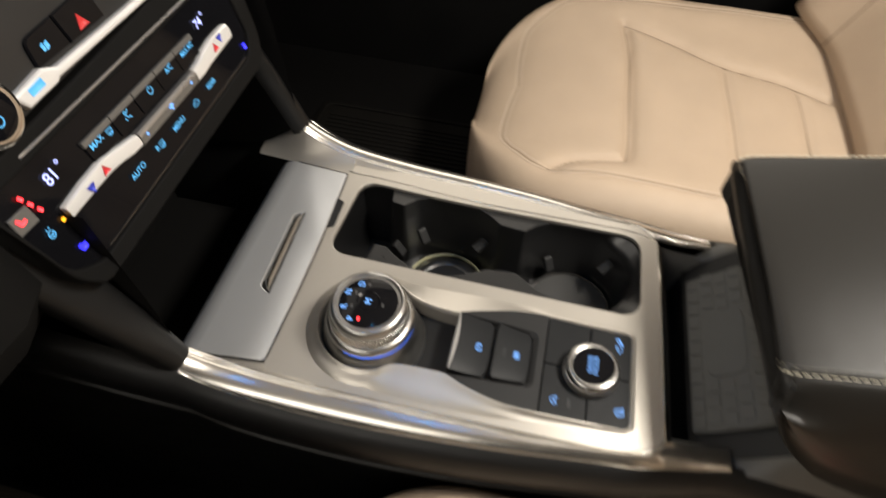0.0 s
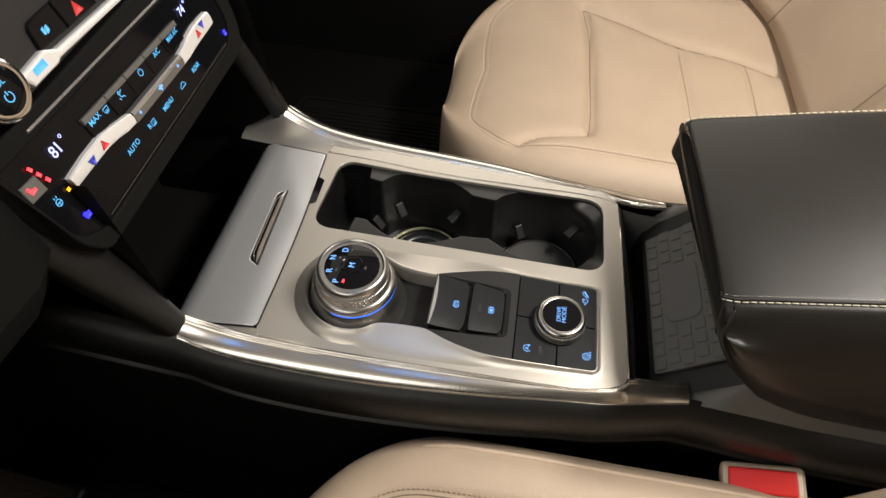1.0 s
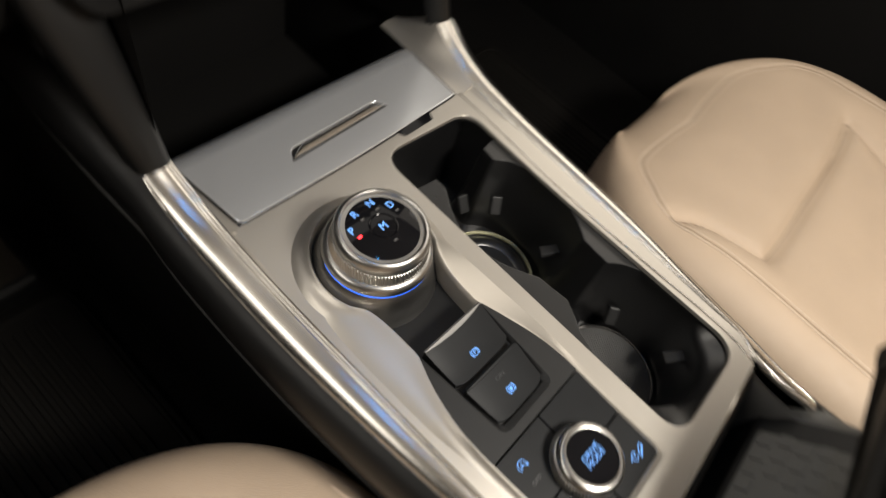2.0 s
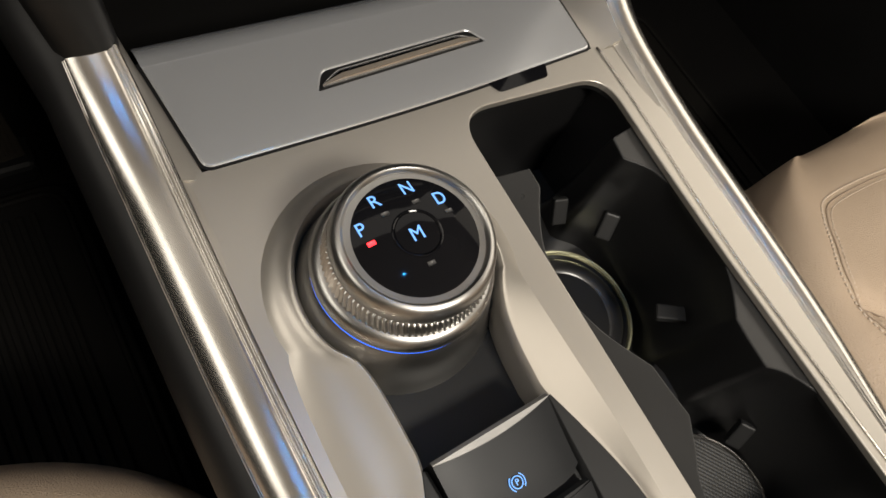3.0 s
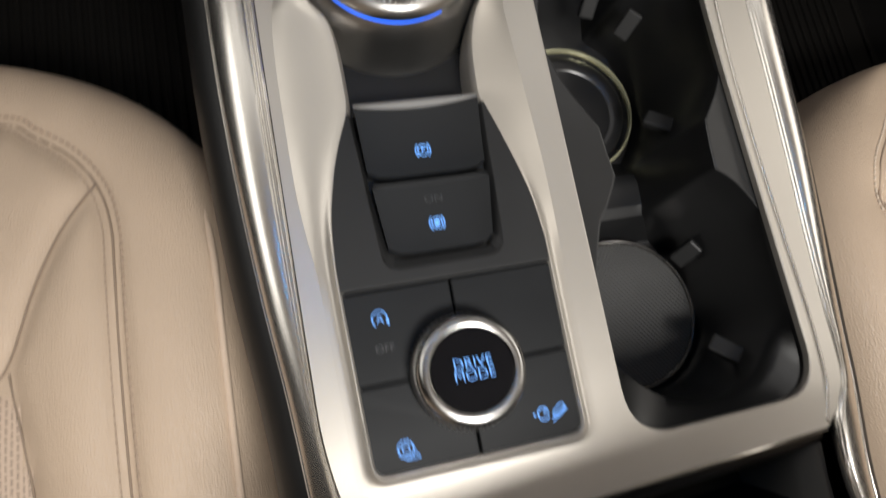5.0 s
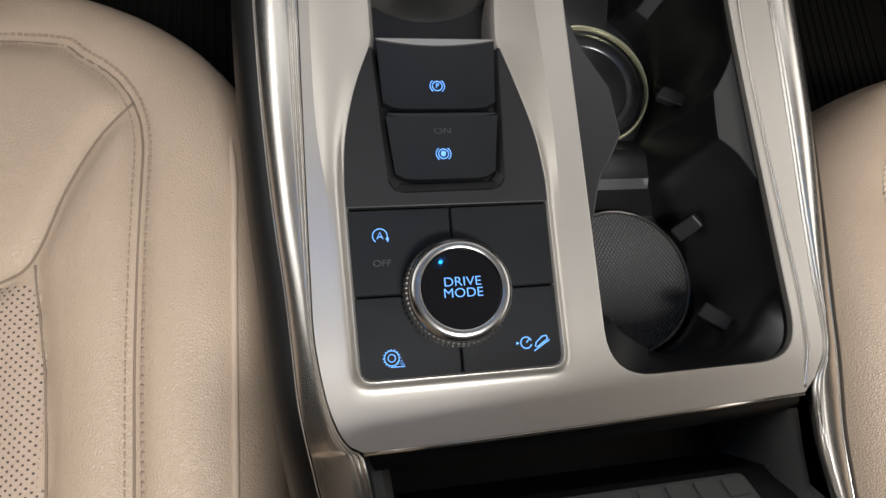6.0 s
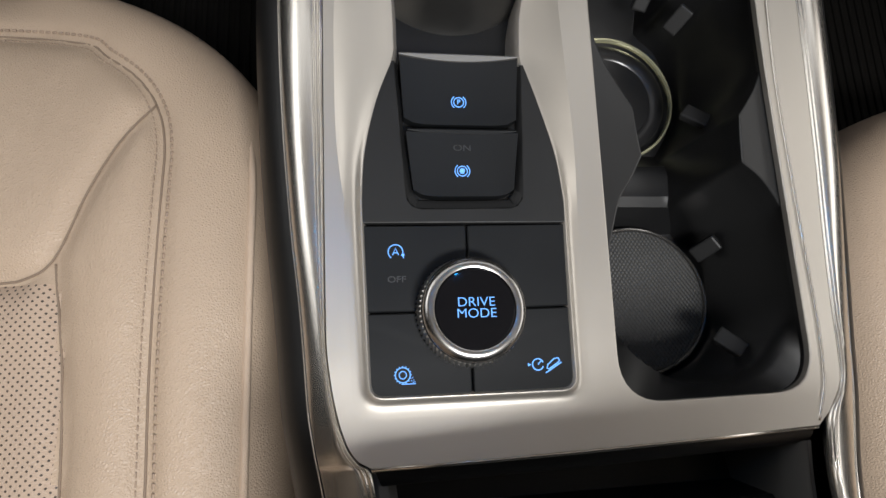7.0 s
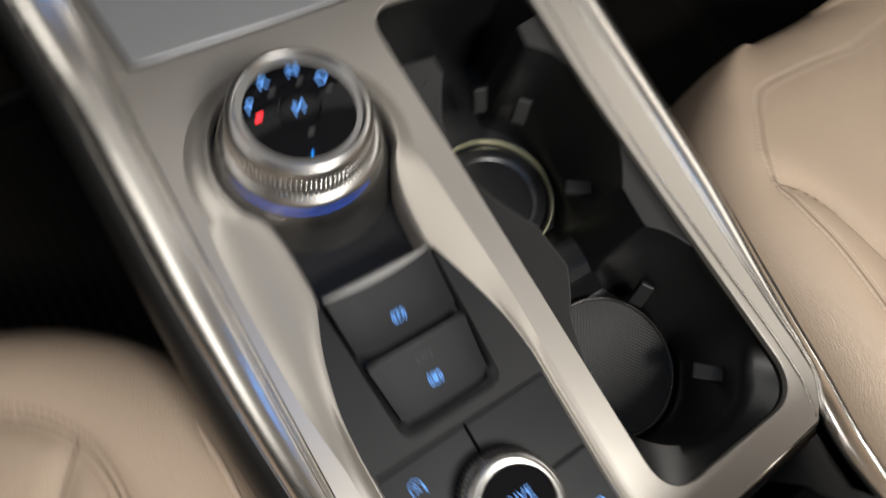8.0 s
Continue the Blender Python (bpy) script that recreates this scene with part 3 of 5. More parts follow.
part("well_wall", well_wall(), WELL, console, "black wall of the cup wells")
part("well_floor", slab(inset(HOLDER, 0.003), -0.094, -0.100), WELL, console)
saddle = sharp(loft([[(x, y, z) for x in (0.078, 0.095, 0.122, 0.150, 0.160)] for y, z in ((0.092, -0.098), (0.1035, -0.085), (0.109, -0.077), (0.115, -0.074), (0.129, -0.074), (0.136, -0.077), (0.1415, -0.085), (0.153, -0.098))], False), 25)
part("saddle", saddle, WELL, console, "black saddle between the cup wells")
wall_rim = []
for z in (-0.0006, -0.0075):
    wall_rim.append([(x, y, z) for x, y in inset(CUP, -0.0006)])
part("opening_wall", sharp(loft(wall_rim, True)), WELL, console)
part("cup_ring", turned([(0.0425, 0.0), (0.0440, 0.0), (0.0446, 0.002), (0.0440, 0.0036), (0.0428, 0.0036), (0.0422, 0.002)], 72, RING_A, cap=False), LIME, console, "polished ring at the bottom of a cup well")
part("cup_mat", turned([(0.0385, -0.001), (0.0390, 0.0008), (0.0380, 0.0015), (0.0300, 0.0012), (0.0290, 0.0004), (0.0010, 0.0004)], 72, (RING_A[0], RING_A[1], RING_A[2] + 0.0003)), WELL, console)
part("cup_ring", turned([(0.0440, 0.0), (0.0455, 0.0), (0.0460, 0.0012), (0.0455, 0.002), (0.0445, 0.002), (0.0439, 0.0012)], 72, RING_B, cap=False), DARKSTEEL, console)
part("cup_mat", turned([(0.0436, -0.001), (0.0438, 0.0006), (0.0430, 0.0012), (0.001, 0.0012)], 72, (RING_B[0], RING_B[1], RING_B[2] + 0.0002)), CUPMAT, console, "ribbed rubber pad at the bottom of a cup well")


GRIP = varied("dark_grip_rubber", (0.016, 0.016, 0.016), 0.45, fine=2500, broad=40, spec=0.3)


def cup_tab(cx, cy, r, degrees_round, z, tilt):
    """A sprung tongue that leans down into the well."""
    a = radians(degrees_round)
    bm = box(-0.0065, 0.0110, -0.0050, 0.0050, -0.0045, 0.0010, 0.0013)
    bm.transform(Matrix.Translation((cx + r * math.cos(a), cy + r * math.sin(a), z)) @ Matrix.Rotation(a, 4, "Z") @ Matrix.Rotation(radians(tilt), 4, "Y"))
    return part("cup_grip", bm, GRIP, console)


for centre, r, a, z, tilt in ((RING_B, 0.0410, -44, -0.042, -22), (RING_B, 0.0450, 36, -0.066, -52), (RING_A, 0.0445, -41, -0.048, -22), (RING_A, 0.0410, 47, -0.045, -50), (RING_A, 0.0560, 74, -0.058, -50)):
    cup_tab(centre[0], centre[1], r, a, z, tilt)

# storage lid ahead of the dial
lid_outline = rounded([(-0.0545, 0.3135, 0.005), (0.060, 0.3100, 0.2), (0.1775, 0.3135, 0.004), (0.182, 0.372, 0), (-0.060, 0.376, 0)], 8)
# wide roll: its shape imitates the dashboard's soft shadow on the lid's front
roll = []
for k in range(11):
    a = math.pi / 2 * k / 10
    roll.append([(-0.060 + 0.242 * i / 12, 0.3742 - 0.004 * i / 12 + 0.026 * math.sin(a), 0.0014 - 0.026 * (1 - math.cos(a))) for i in range(13)])
roll.append([(-0.060 + 0.242 * i / 12, 0.404 - 0.004 * i / 12, -0.12) for i in range(13)])
slot = rounded([(0.0115, 0.3362, 0.001), (0.1145, 0.3382, 0.001), (0.1085, 0.3480, 0.004), (0.0180, 0.3468, 0.004)], 5)
part("lid_gap", slab(inset(lid_outline, -0.0014), 0.0004, -0.003), BLACK, console, "dark shut line round the lid")
lid = part("storage_lid", slab(lid_outline, 0.0012, -0.003, 0.0012, [slot]), LID, console, "brushed metallic sliding storage lid")
part("lid_roll", sharp(loft(roll, False), 40), LID, lid, "lid edge rolling down into the tray")
part("slot_floor", slab(inset(slot, -0.001), -0.006, -0.008), GLOSS, lid)
pull = []
for k in range(25):
    s = k / 24
    w = min(1.0, math.sin(math.pi * s) * 2.6 + 0.05) ** 0.7
    x = 0.0145 + 0.0975 * s
    y0 = 0.3370 + 0.0018 * s
    pull.append([(x, y0, -0.005), (x, y0 + 0.0004, 0.0006), (x, y0 + 0.0006 + 0.0010 * w, 0.0014 + 0.0012 * w), (x, y0 + 0.0008 + 0.0030 * w, 0.0016 + 0.0018 * w), (x, y0 + 0.0010 + 0.0055 * w, 0.0012 + 0.0012 * w), (x, y0 + 0.0012 + 0.0078 * w, 0.0), (x, y0 + 0.0012 + 0.0078 * w, -0.005)])
part("finger_pull", sharp(loft(pull, True, True), 30), CHROME, lid, "chrome finger pull")
part("lid_notch", slab(rounded([(0.104, 0.3040, 0.002), (0.138, 0.3040, 0.002), (0.142, 0.3135, 0.001), (0.099, 0.3135, 0.001)], 3), 0.0006, -0.001), GLOSS, console, "black notch behind the lid")


# side flanges that climb from the plate to the rails beside the lid, and the legs up to the dash
def flange(rows, side, edge):
    """edge(y): the plan line that the flange starts from, beside the plate and then beside the lid."""
    loops = []
    low = [r for r in rows if 0.25 < r[0] < 0.309]
    high = [r for r in rows if r[0] > 0.309]
    for r, near in [(r, True) for r in low] + [(high[0], True)] + [(r, False) for r in high]:
        x0 = edge(r[0], near)
        xo = r[1] - side * 0.0004
        z0 = 0.0003 - 0.0009 * (1 - step01((r[0] - 0.25) / 0.04)) if near else -0.0006
        loops.append([(x0, r[0] + (0 if near else 0.0004), z0), (x0 + (xo - x0) * 0.3, r[0], z0 + 0.10 * (r[2] - z0)), (x0 + (xo - x0) * 0.65, r[0], z0 + 0.45 * (r[2] - z0)), (xo, r[0], r[2] - 0.0002)])
    b = rows[-1][1]
    for y, top in ((0.378, 0.0290), (0.385, 0.0245), (0.393, 0.0185), (0.402, 0.0120), (0.411, 0.0055), (0.420, 0.0005)):
        x0 = edge(y, False)
        loops.append([(x0, y, -0.002), (x0 + (b - x0) * 0.3, y, 0.1 * top), (x0 + (b - x0) * 0.65, y, 0.45 * top), (b + side * 0.003, y, top)])
    return sharp(loft(loops, False), 60)


def leg_panel(x):
    """Black cheek between the flange's upper edge and the leg."""
    rows = [[(x, y, z), (x, y + 0.004, 0.10), (x, y + 0.012, 0.19)] for y, z in ((0.372, 0.026), (0.378, 0.0285), (0.385, 0.0240), (0.393, 0.0180), (0.402, 0.0115), (0.411, 0.0050), (0.420, -0.001), (0.53, -0.02))]
    return sharp(loft(rows, False), 30)


part("leg_panel", leg_panel(-0.0712), TRIM, console, "black cheek under the dashboard")
part("leg_panel", leg_panel(0.2056), TRIM, console, "black cheek under the dashboard")
part("flange", flange(left_rows, -1, lambda y, near: -0.0625 if near else -0.0560 - (y - 0.3135) * 0.085), SILVER, console)
part("flange", flange(right_rows, 1, lambda y, near: 0.1900 + (y - 0.25) * 0.07 if near else 0.1790 + (y - 0.3135) * 0.075), SILVER, console)


def leg(x0, x1, lean, flare=0.0):
    """A dark strut from the rail's front end up to the corner of the dash panel."""
    loops = []
    for y, z, w in ((0.3665, 0.0205, 0.0), (0.3672, 0.0245, 0.0006), (0.374, 0.052, 0.0006), (0.384, 0.088, 0.0), (0.398, 0.132, -0.001), (0.418, 0.18, -0.001)):
        d = lean * (z - 0.026)
        a, b = x0 - w + d - flare * max(0.0, z - 0.030), x1 + w + d
        loops.append([(a, y + 0.012, z - 0.008), (a, y + 0.005, z - 0.001), (a + 0.0025, y + 0.0012, z + 0.0035), (a + 0.007, y - 0.0006, z + 0.0052), ((a + b) / 2, y - 0.0014, z + 0.0058), (b - 0.007, y - 0.0006, z + 0.0052), (b - 0.0025, y + 0.0012, z + 0.0035), (b, y + 0.005, z - 0.001), (b, y + 0.012, z - 0.008)])
    return sharp(loft(loops, True, True), 45)


part("leg", leg(-0.0902, -0.0668, -0.05, 0.16), BLACK, console, "black leg up to the dashboard")
part("leg", leg(0.2030, 0.2225, -0.16), BLACK, console, "black leg up to the dashboard")

# bin behind the plate: front wall, sides and ramp
part("bin_lip", sharp(loft([[(-0.044, -0.0292, -0.0035), (0.05, -0.0268, -0.0035), (0.163, -0.0220, -0.0035)], [(-0.043, -0.0320, -0.0040), (0.05, -0.0295, -0.0040), (0.163, -0.0245, -0.0040)], [(-0.041, -0.0365, -0.0085), (0.05, -0.0340, -0.0085), (0.163, -0.0290, -0.0085)], [(-0.040, -0.0385, -0.085), (0.05, -0.0350, -0.085), (0.163, -0.0300, -0.085)]], False), 50), BLACK, console, "black front wall of the phone bin")
part("bin_floor", box(-0.042, 0.17, -0.075, -0.028, -0.072, -0.068), BLACK, console)


def bin_side(side):
    """Rim of the bin; on the driver's side a broad shoulder joins it to the flank."""
    s = side
    rows = []
    dy = 0.0 if s < 0 else 0.011
    climb = ((-0.028, -0.006), (-0.05, -0.012), (-0.074, -0.017), (-0.085, -0.016), (-0.094, -0.009), (-0.106, 0.004), (-0.120, 0.018), (-0.14, 0.030), (-0.18, 0.038), (-0.3, 0.040))
    outer = sorted([(y, x, z) for y, x, z in (LEFT_REAR if s < 0 else RIGHT_REAR)] + [(r[0], r[3], r[4]) for r in (left_rows if s < 0 else right_rows)])
    ys = [o[0] for o in outer]
    for y, z in climb:
        k = min(1.0, (y + 0.028) / -0.058)
        xo = -0.0425 + 0.0080 * k if s < 0 else 0.160 + 0.0085 * k
        xi = xo - s * 0.007
        row = [(xo + s * 0.0085, y + dy * k, z - 0.003), (xo + s * 0.002, y + dy * k, z - 0.0005), (xo - s * 0.003, y + dy * k, z - 0.002), (xi, y + dy * k, z - 0.012), (xi, y + dy * k, -0.075)]
        y += dy * k
        xf, zf = float(np.interp(y, ys, [o[1] for o in outer])), float(np.interp(y, ys, [o[2] for o in outer]))
        reach = step01((-0.080 + dy - y) / 0.012)
        xe, ze = xo + s * 0.004 - (xo + s * 0.004 - xf) * reach, z - 0.0015 - (z - 0.0015 - zf) * reach
        row = [(xe, y, ze), (xe + (xo - xe) * 0.35, y, ze + (z - ze) * 0.55), (xe + (xo - xe) * 0.7, y, ze + (z - ze) * 0.88)] + row[1:]
        rows.append(row)
    return sharp(loft(rows, False), 50)


part("bin_side", bin_side(-1), SHOULDER, console, "black rim of the phone bin rising to the armrest")
part("bin_side", bin_side(1), SHOULDER, console, "black rim of the phone bin rising to the armrest")
part("bin_ramp", sharp(loft([[(-0.045, -0.055, -0.075), (0.162, -0.052, -0.075)], [(-0.045, -0.059, -0.034), (0.162, -0.056, -0.034)], [(-0.045, -0.13, 0.030), (0.168, -0.12, 0.030)], [(-0.045, -0.3, 0.045), (0.168, -0.3, 0.045)]], False), 20), BLACK, console)

# rubber mat with raised pads on the ramp
mat_thing = thing("bin_mat", "grey rubber mat with raised oblong pads in the phone bin", "mat")
MAT = Matrix.Translation((-0.0225, -0.0630, -0.0300)) @ Matrix(((1, 0.03, 0, 0), (0.02, -0.72, 0.69, 0), (0, 0.69, 0.72, 0), (0, 0, 0, 1)))
mat_base = slab(rounded([(0, 0, 0.004), (0.164, 0, 0.004), (0.166, 0.085, 0.004), (0, 0.085, 0.004)]), 0.0035, 0.0, 0.0008)
mat_base.transform(MAT)
part("mat_sheet", mat_base, RUBBER, mat_thing)
pad_mesh = None
for row in range(6):
    for col in range(11):
        if 3 <= col <= 7 and 1 <= row <= 3:
            continue
        if pad_mesh is None:
            pad_bm = slab(rounded([(-0.0058, -0.0052, 0.0012), (0.0058, -0.0052, 0.0012), (0.0058, 0.0052, 0.0012), (-0.0058, 0.0052, 0.0012)], 2), 0.0011, 0.0, 0.0004, steps=1)
            pad_ob = part("pad", pad_bm, RUBBER, mat_thing)
            pad_mesh = pad_ob.data
        else:
            pad_ob = part("pad", pad_mesh, RUBBER, mat_thing)
        pad_ob.matrix_basis = MAT @ Matrix.Translation((0.0085 + 0.0147 * col + (0.004 if row % 2 else 0), 0.0075 + 0.0137 * row, 0.0034))
oval = slab(rounded([(0.050, 0.017, 0.012), (0.118, 0.017, 0.012), (0.118, 0.053, 0.012), (0.050, 0.053, 0.012)], 6), 0.0046, 0.003, 0.0006)
oval.transform(MAT)
part("center_pad", oval, RUBBER, mat_thing)

# ---------------------------------------------------------------- gear dial
dial = thing("gear_dial", "round satin metal gear dial with glowing letters in its well", "gear selector")
DX, DY = DIAL
part("base", turned([(0.0492, -0.0135), (0.0486, -0.0116), (0.0468, -0.0080), (0.0452, -0.0036), (0.0440, 0.0010), (0.0428, 0.0060), (0.0414, 0.0105), (0.0400, 0.0138), (0.0386, 0.0158), (0.0360, 0.0164)], 96, (DX, DY, 0)), BASESTEEL, dial, "smoked metal skirt")
light_line = [(DX + 0.0384 * math.cos(radians(a)), DY + 0.0384 * math.sin(radians(a)), 0.0168) for a in range(160, 301, 3)]
part("light_ring", tube(light_line, 0.0007, 8), HALO, dial, "glowing blue light line")
part("collar", turned([(0.0360, 0.0164), (0.0384, 0.0172), (0.0393, 0.0184), (0.0391, 0.0204), (0.0384, 0.0226), (0.0370, 0.0243), (0.0352, 0.0252), (0.0335, 0.0254)], 96, (DX, DY, 0)), STEEL, dial, "brushed metal collar")


def knurl(cx, cy, r0, r1, z0, z1, count, deep, twist=0.5):
    """A grip band of slanting ridges, radius r0 at its foot and r1 at its head."""
    loops, rows, n = [], 7, count * 6
    for j in range(rows + 1):
        ring = []
        ease = min(1.0, 3.0 * math.sin(math.pi * j / rows)) if 0 < j < rows else 0.0
        base = r0 + (r1 - r0) * j / rows
        for i in range(n):
            a = 2 * math.pi * i / n
            rr = base + deep * ease * (2 * abs(((count * a / (2 * math.pi) + twist * j / 3) % 1.0) - 0.5)) ** 0.8 - 0.0003 * (1 - ease)
            ring.append((cx + rr * math.cos(a), cy + rr * math.sin(a), z0 + (z1 - z0) * j / rows))
        loops.append(ring)
    return loft(loops, True, True)


part("knurl_band", sharp(knurl(DX, DY, 0.0346, 0.0322, 0.0252, 0.0345, 92, 0.0013), 40), KNURL, dial, "knurled grip band")
part("top_ring", turned([(0.0316, 0.0340), (0.0328, 0.0346), (0.0335, 0.0363), (0.0336, 0.0388), (0.0330, 0.0415), (0.0319, 0.0438), (0.0305, 0.0450), (0.0293, 0.0452), (0.0284, 0.0445), (0.0279, 0.0430)], 96, (DX, DY, 0)), STEEL, dial, "satin metal rim")


def dome(r, top, sag, reach):
    """Height of a slightly domed cap at a radius."""
    return top - sag * (r / reach) ** 2


DIAL_TOP, DIAL_SAG, DIAL_REACH = 0.0458, 0.0034, 0.0279
face_profile = [(DIAL_REACH, 0.040)] + [(r, dome(r, DIAL_TOP, DIAL_SAG, DIAL_REACH)) for r in (DIAL_REACH, 0.0262, 0.0245, 0.022, 0.019, 0.016, 0.013, 0.0102)] + [(0.0099, DIAL_TOP - 0.0010), (0.0091, DIAL_TOP - 0.0010), (0.0087, DIAL_TOP - 0.0003), (0.0070, DIAL_TOP - 0.0001), (0.0040, DIAL_TOP), (0.0005, DIAL_TOP)]
face = part("face", turned(face_profile, 96, (DX, DY, 0)), GLOSS, dial, "gloss black domed face")
part("center_rim", turned([(0.0092, DIAL_TOP - 0.0010), (0.0097, DIAL_TOP - 0.0006), (0.0101, DIAL_TOP - 0.0003), (0.0096, DIAL_TOP - 0.0001), (0.0091, DIAL_TOP - 0.0004)], 64, (DX, DY, 0), cap=False), GLOSS, face)


def on_dial(x, y, lift=0.0003):
    """A pose that lies on the domed face at the plan offset (x, y) from its middle."""
    r = math.hypot(x, y)
    k = -2 * DIAL_SAG / DIAL_REACH**2
    n = Vector((-k * x, -k * y, 1)).normalized() if r > 0.009 else Vector((0, 0, 1))
    u = Vector((1, 0, 0)) - n * n.x
    u.normalize()
    v = n.cross(u)
    z = dome(r, DIAL_TOP, DIAL_SAG, DIAL_REACH) if r > 0.009 else DIAL_TOP
    m = Matrix((u, v, n)).transposed().to_4x4()
    return Matrix.Translation((DX + x, DY + y, z + lift)) @ m


for ch, x, y in (("P", -0.0190, 0.0098), ("R", -0.0088, 0.0186), ("N", 0.0060, 0.0191), ("D", 0.0161, 0.0100), ("M", -0.0006, -0.0006)):
    lettering(ch, 0.0081, on_dial(x, y), BLUEGLOW, face, bold=0.0, squeeze=0.92)
for x, y, m in ((-0.0180, 0.0033, REDGLOW), (-0.0076, 0.0120, GREYINK), (0.0062, 0.0122, GREYINK), (0.0167, 0.0036, GREYINK), (-0.0012, -0.0131, GREYINK)):
    part("indicator", filled([[(-0.0016, -0.0009), (0.0016, -0.0009), (0.0016, 0.0009), (-0.0016, 0.0009)]], on_dial(x, y)), m, face, "lit red indicator" if m is REDGLOW else "")

# ---------------------------------------------------------------- switch panel
panel = thing("switch_panel", "black switch panel with backlit brake and drive buttons", "switch panel")


def sub_panel(name, corners, cut):
    """One of the four flat keys round the knob, with a bite for the knob."""
    loop = rounded(corners, 5)
    c = Vector((-0.001, 0.0365))
    dense = resampled(loop, 160)
    out = []
    for x, y in dense:
        d = Vector((x, y)) - c
        if d.length < cut:
            d = d.normalized() * cut if d.length > 1e-6 else Vector((cut, 0))
            x, y = c + d
        out.append((x, y))
    return part(name, slab(out, 0.0010, -0.006, 0.0005, steps=1), SWITCH, panel)


key_a = sub_panel("key", [(-0.0482, 0.0760, 0.001), (-0.0475, 0.0372, 0.0008), (-0.0012, 0.0372, 0), (-0.0012, 0.0762, 0.0008)], 0.0205)
sub_panel("key", [(-0.0004, 0.0762, 0.0008), (-0.0004, 0.0378, 0), (0.0462, 0.0384, 0.0008), (0.0466, 0.0766, 0.001)], 0.0205)
key_c = sub_panel("key", [(-0.0474, 0.0364, 0.0008), (-0.0460, 0.0006, 0.006), (-0.0012, 0.0008, 0.0005), (-0.0012, 0.0366, 0)], 0.0205)
key_d = sub_panel("key", [(-0.0004, 0.0370, 0), (-0.0004, 0.0008, 0.0005), (0.0460, 0.0010, 0.006), (0.0462, 0.0376, 0.0008)], 0.0205)
part("panel_base", slab(rounded([(-0.0464, 0.0002, 0.006), (0.0464, 0.0004, 0.006), (0.0468, 0.088, 0.004), (0.036, 0.145, 0.01), (-0.039, 0.145, 0.01), (-0.0488, 0.088, 0.004)], 5), -0.0035, -0.012), BLACK, panel)
# carrier round the two brake switches, as a U
carrier = [(-0.0488, 0.0770), (0.0468, 0.0772)] + smooth_path([(0.0467, 0.088), (0.0441, 0.11), (0.0376, 0.135), (0.0308, 0.1562)], 6)
inner_u = [(0.0292, 0.1562), (0.0280, 0.12)] + [(0.0268, 0.095), (0.0262, 0.0885), (0.0240, 0.0855), (0.0200, 0.0842)] + [(-0.0215, 0.0838), (-0.0255, 0.0852), (-0.0278, 0.0882), (-0.0284, 0.095)] + [(-0.0300, 0.12), (-0.0322, 0.1562)]
carrier += inner_u + smooth_path([(-0.0336, 0.1562), (-0.0416, 0.135), (-0.0471, 0.11), (-0.0487, 0.088)], 6)
part("carrier", slab(carrier, 0.0018, -0.010, 0.0006, steps=2), CARRIER, panel, "matt black carrier round the brake switches")
u_out = [(0.0292, 0.1555, 0.0018), (0.0280, 0.12, 0.0018), (0.0268, 0.095, 0.0018), (0.0256, 0.0880, 0.0018), (0.0228, 0.0852, 0.0018), (0.0190, 0.0843, 0.0018), (-0.0205, 0.0839, 0.0018), (-0.0245, 0.0849, 0.0018), (-0.0272, 0.0880, 0.0018), (-0.0284, 0.095, 0.0018), (-0.0300, 0.12, 0.0018), (-0.0322, 0.1555, 0.0018)]
u_in = [(0.0268, 0.1555), (0.0262, 0.12), (0.0245, 0.0985), (0.0230, 0.0925), (0.0205, 0.0895), (0.0170, 0.0885), (-0.0195, 0.0882), (-0.0225, 0.0893), (-0.0248, 0.0922), (-0.0258, 0.0985), (-0.0284, 0.12), (-0.0308, 0.1555)]
a_loop = smooth_path(u_out, 4)
b_loop = smooth_path([(x, y, -0.0008) for x, y in u_in], 4)
part("carrier_slope", sharp(loft([a_loop, b_loop, [(x * 0.99, y + 0.0005, -0.008) for x, y, z in b_loop]], False), 50), CARRIER, panel)


def rocker(name, y0, y1, x0, x1, front_high, notch):
    """A brake switch key: a wedge whose leading edge stands up, with a crowned front."""
    rows = []
    n = 13
    for j in range(9):
        t = j / 8
        row = []
        for i in range(n):
            s = i / (n - 1)
            crown = 1 - (2 * s - 1) ** 2
            ya = y0[0] + (y0[1] - y0[0]) * s + 0.0035 * abs(2 * s - 1) ** 7
            yb = y1[0] + (y1[1] - y1[0]) * s - notch * crown
            x = (x0[0] + (x0[1] - x0[0]) * t) * (1 - s) + (x1[0] + (x1[1] - x1[0]) * t) * s
            z = 0.0026 + (front_high - 0.0026) * t**1.5 - 0.0006 * (2 * s - 1) ** 4
            row.append((x, ya + (yb - ya) * t, z))
        rows.append(row)
    skirt = [[(x, y, -0.009) for x, y, z in rows[0]]]
    tail = [[(x, y + 0.0006, z - 0.001) for x, y, z in rows[-1]], [(x, y + 0.0006, -0.009) for x, y, z in rows[-1]]]
    verts, faces = loft(skirt + rows + tail, False)
    m = len(skirt + rows + tail)
    faces.append([j * n for j in range(m)])
    faces.append([j * n + n - 1 for j in reversed(range(m))])
    return part(name, sharp((verts, faces), 40), SWITCH, panel)


brake_p = rocker("brake_key", (0.1240, 0.1240), (0.1562, 0.1566), (-0.0284, -0.0302), (0.0256, 0.0266), 0.0075, 0.0012)
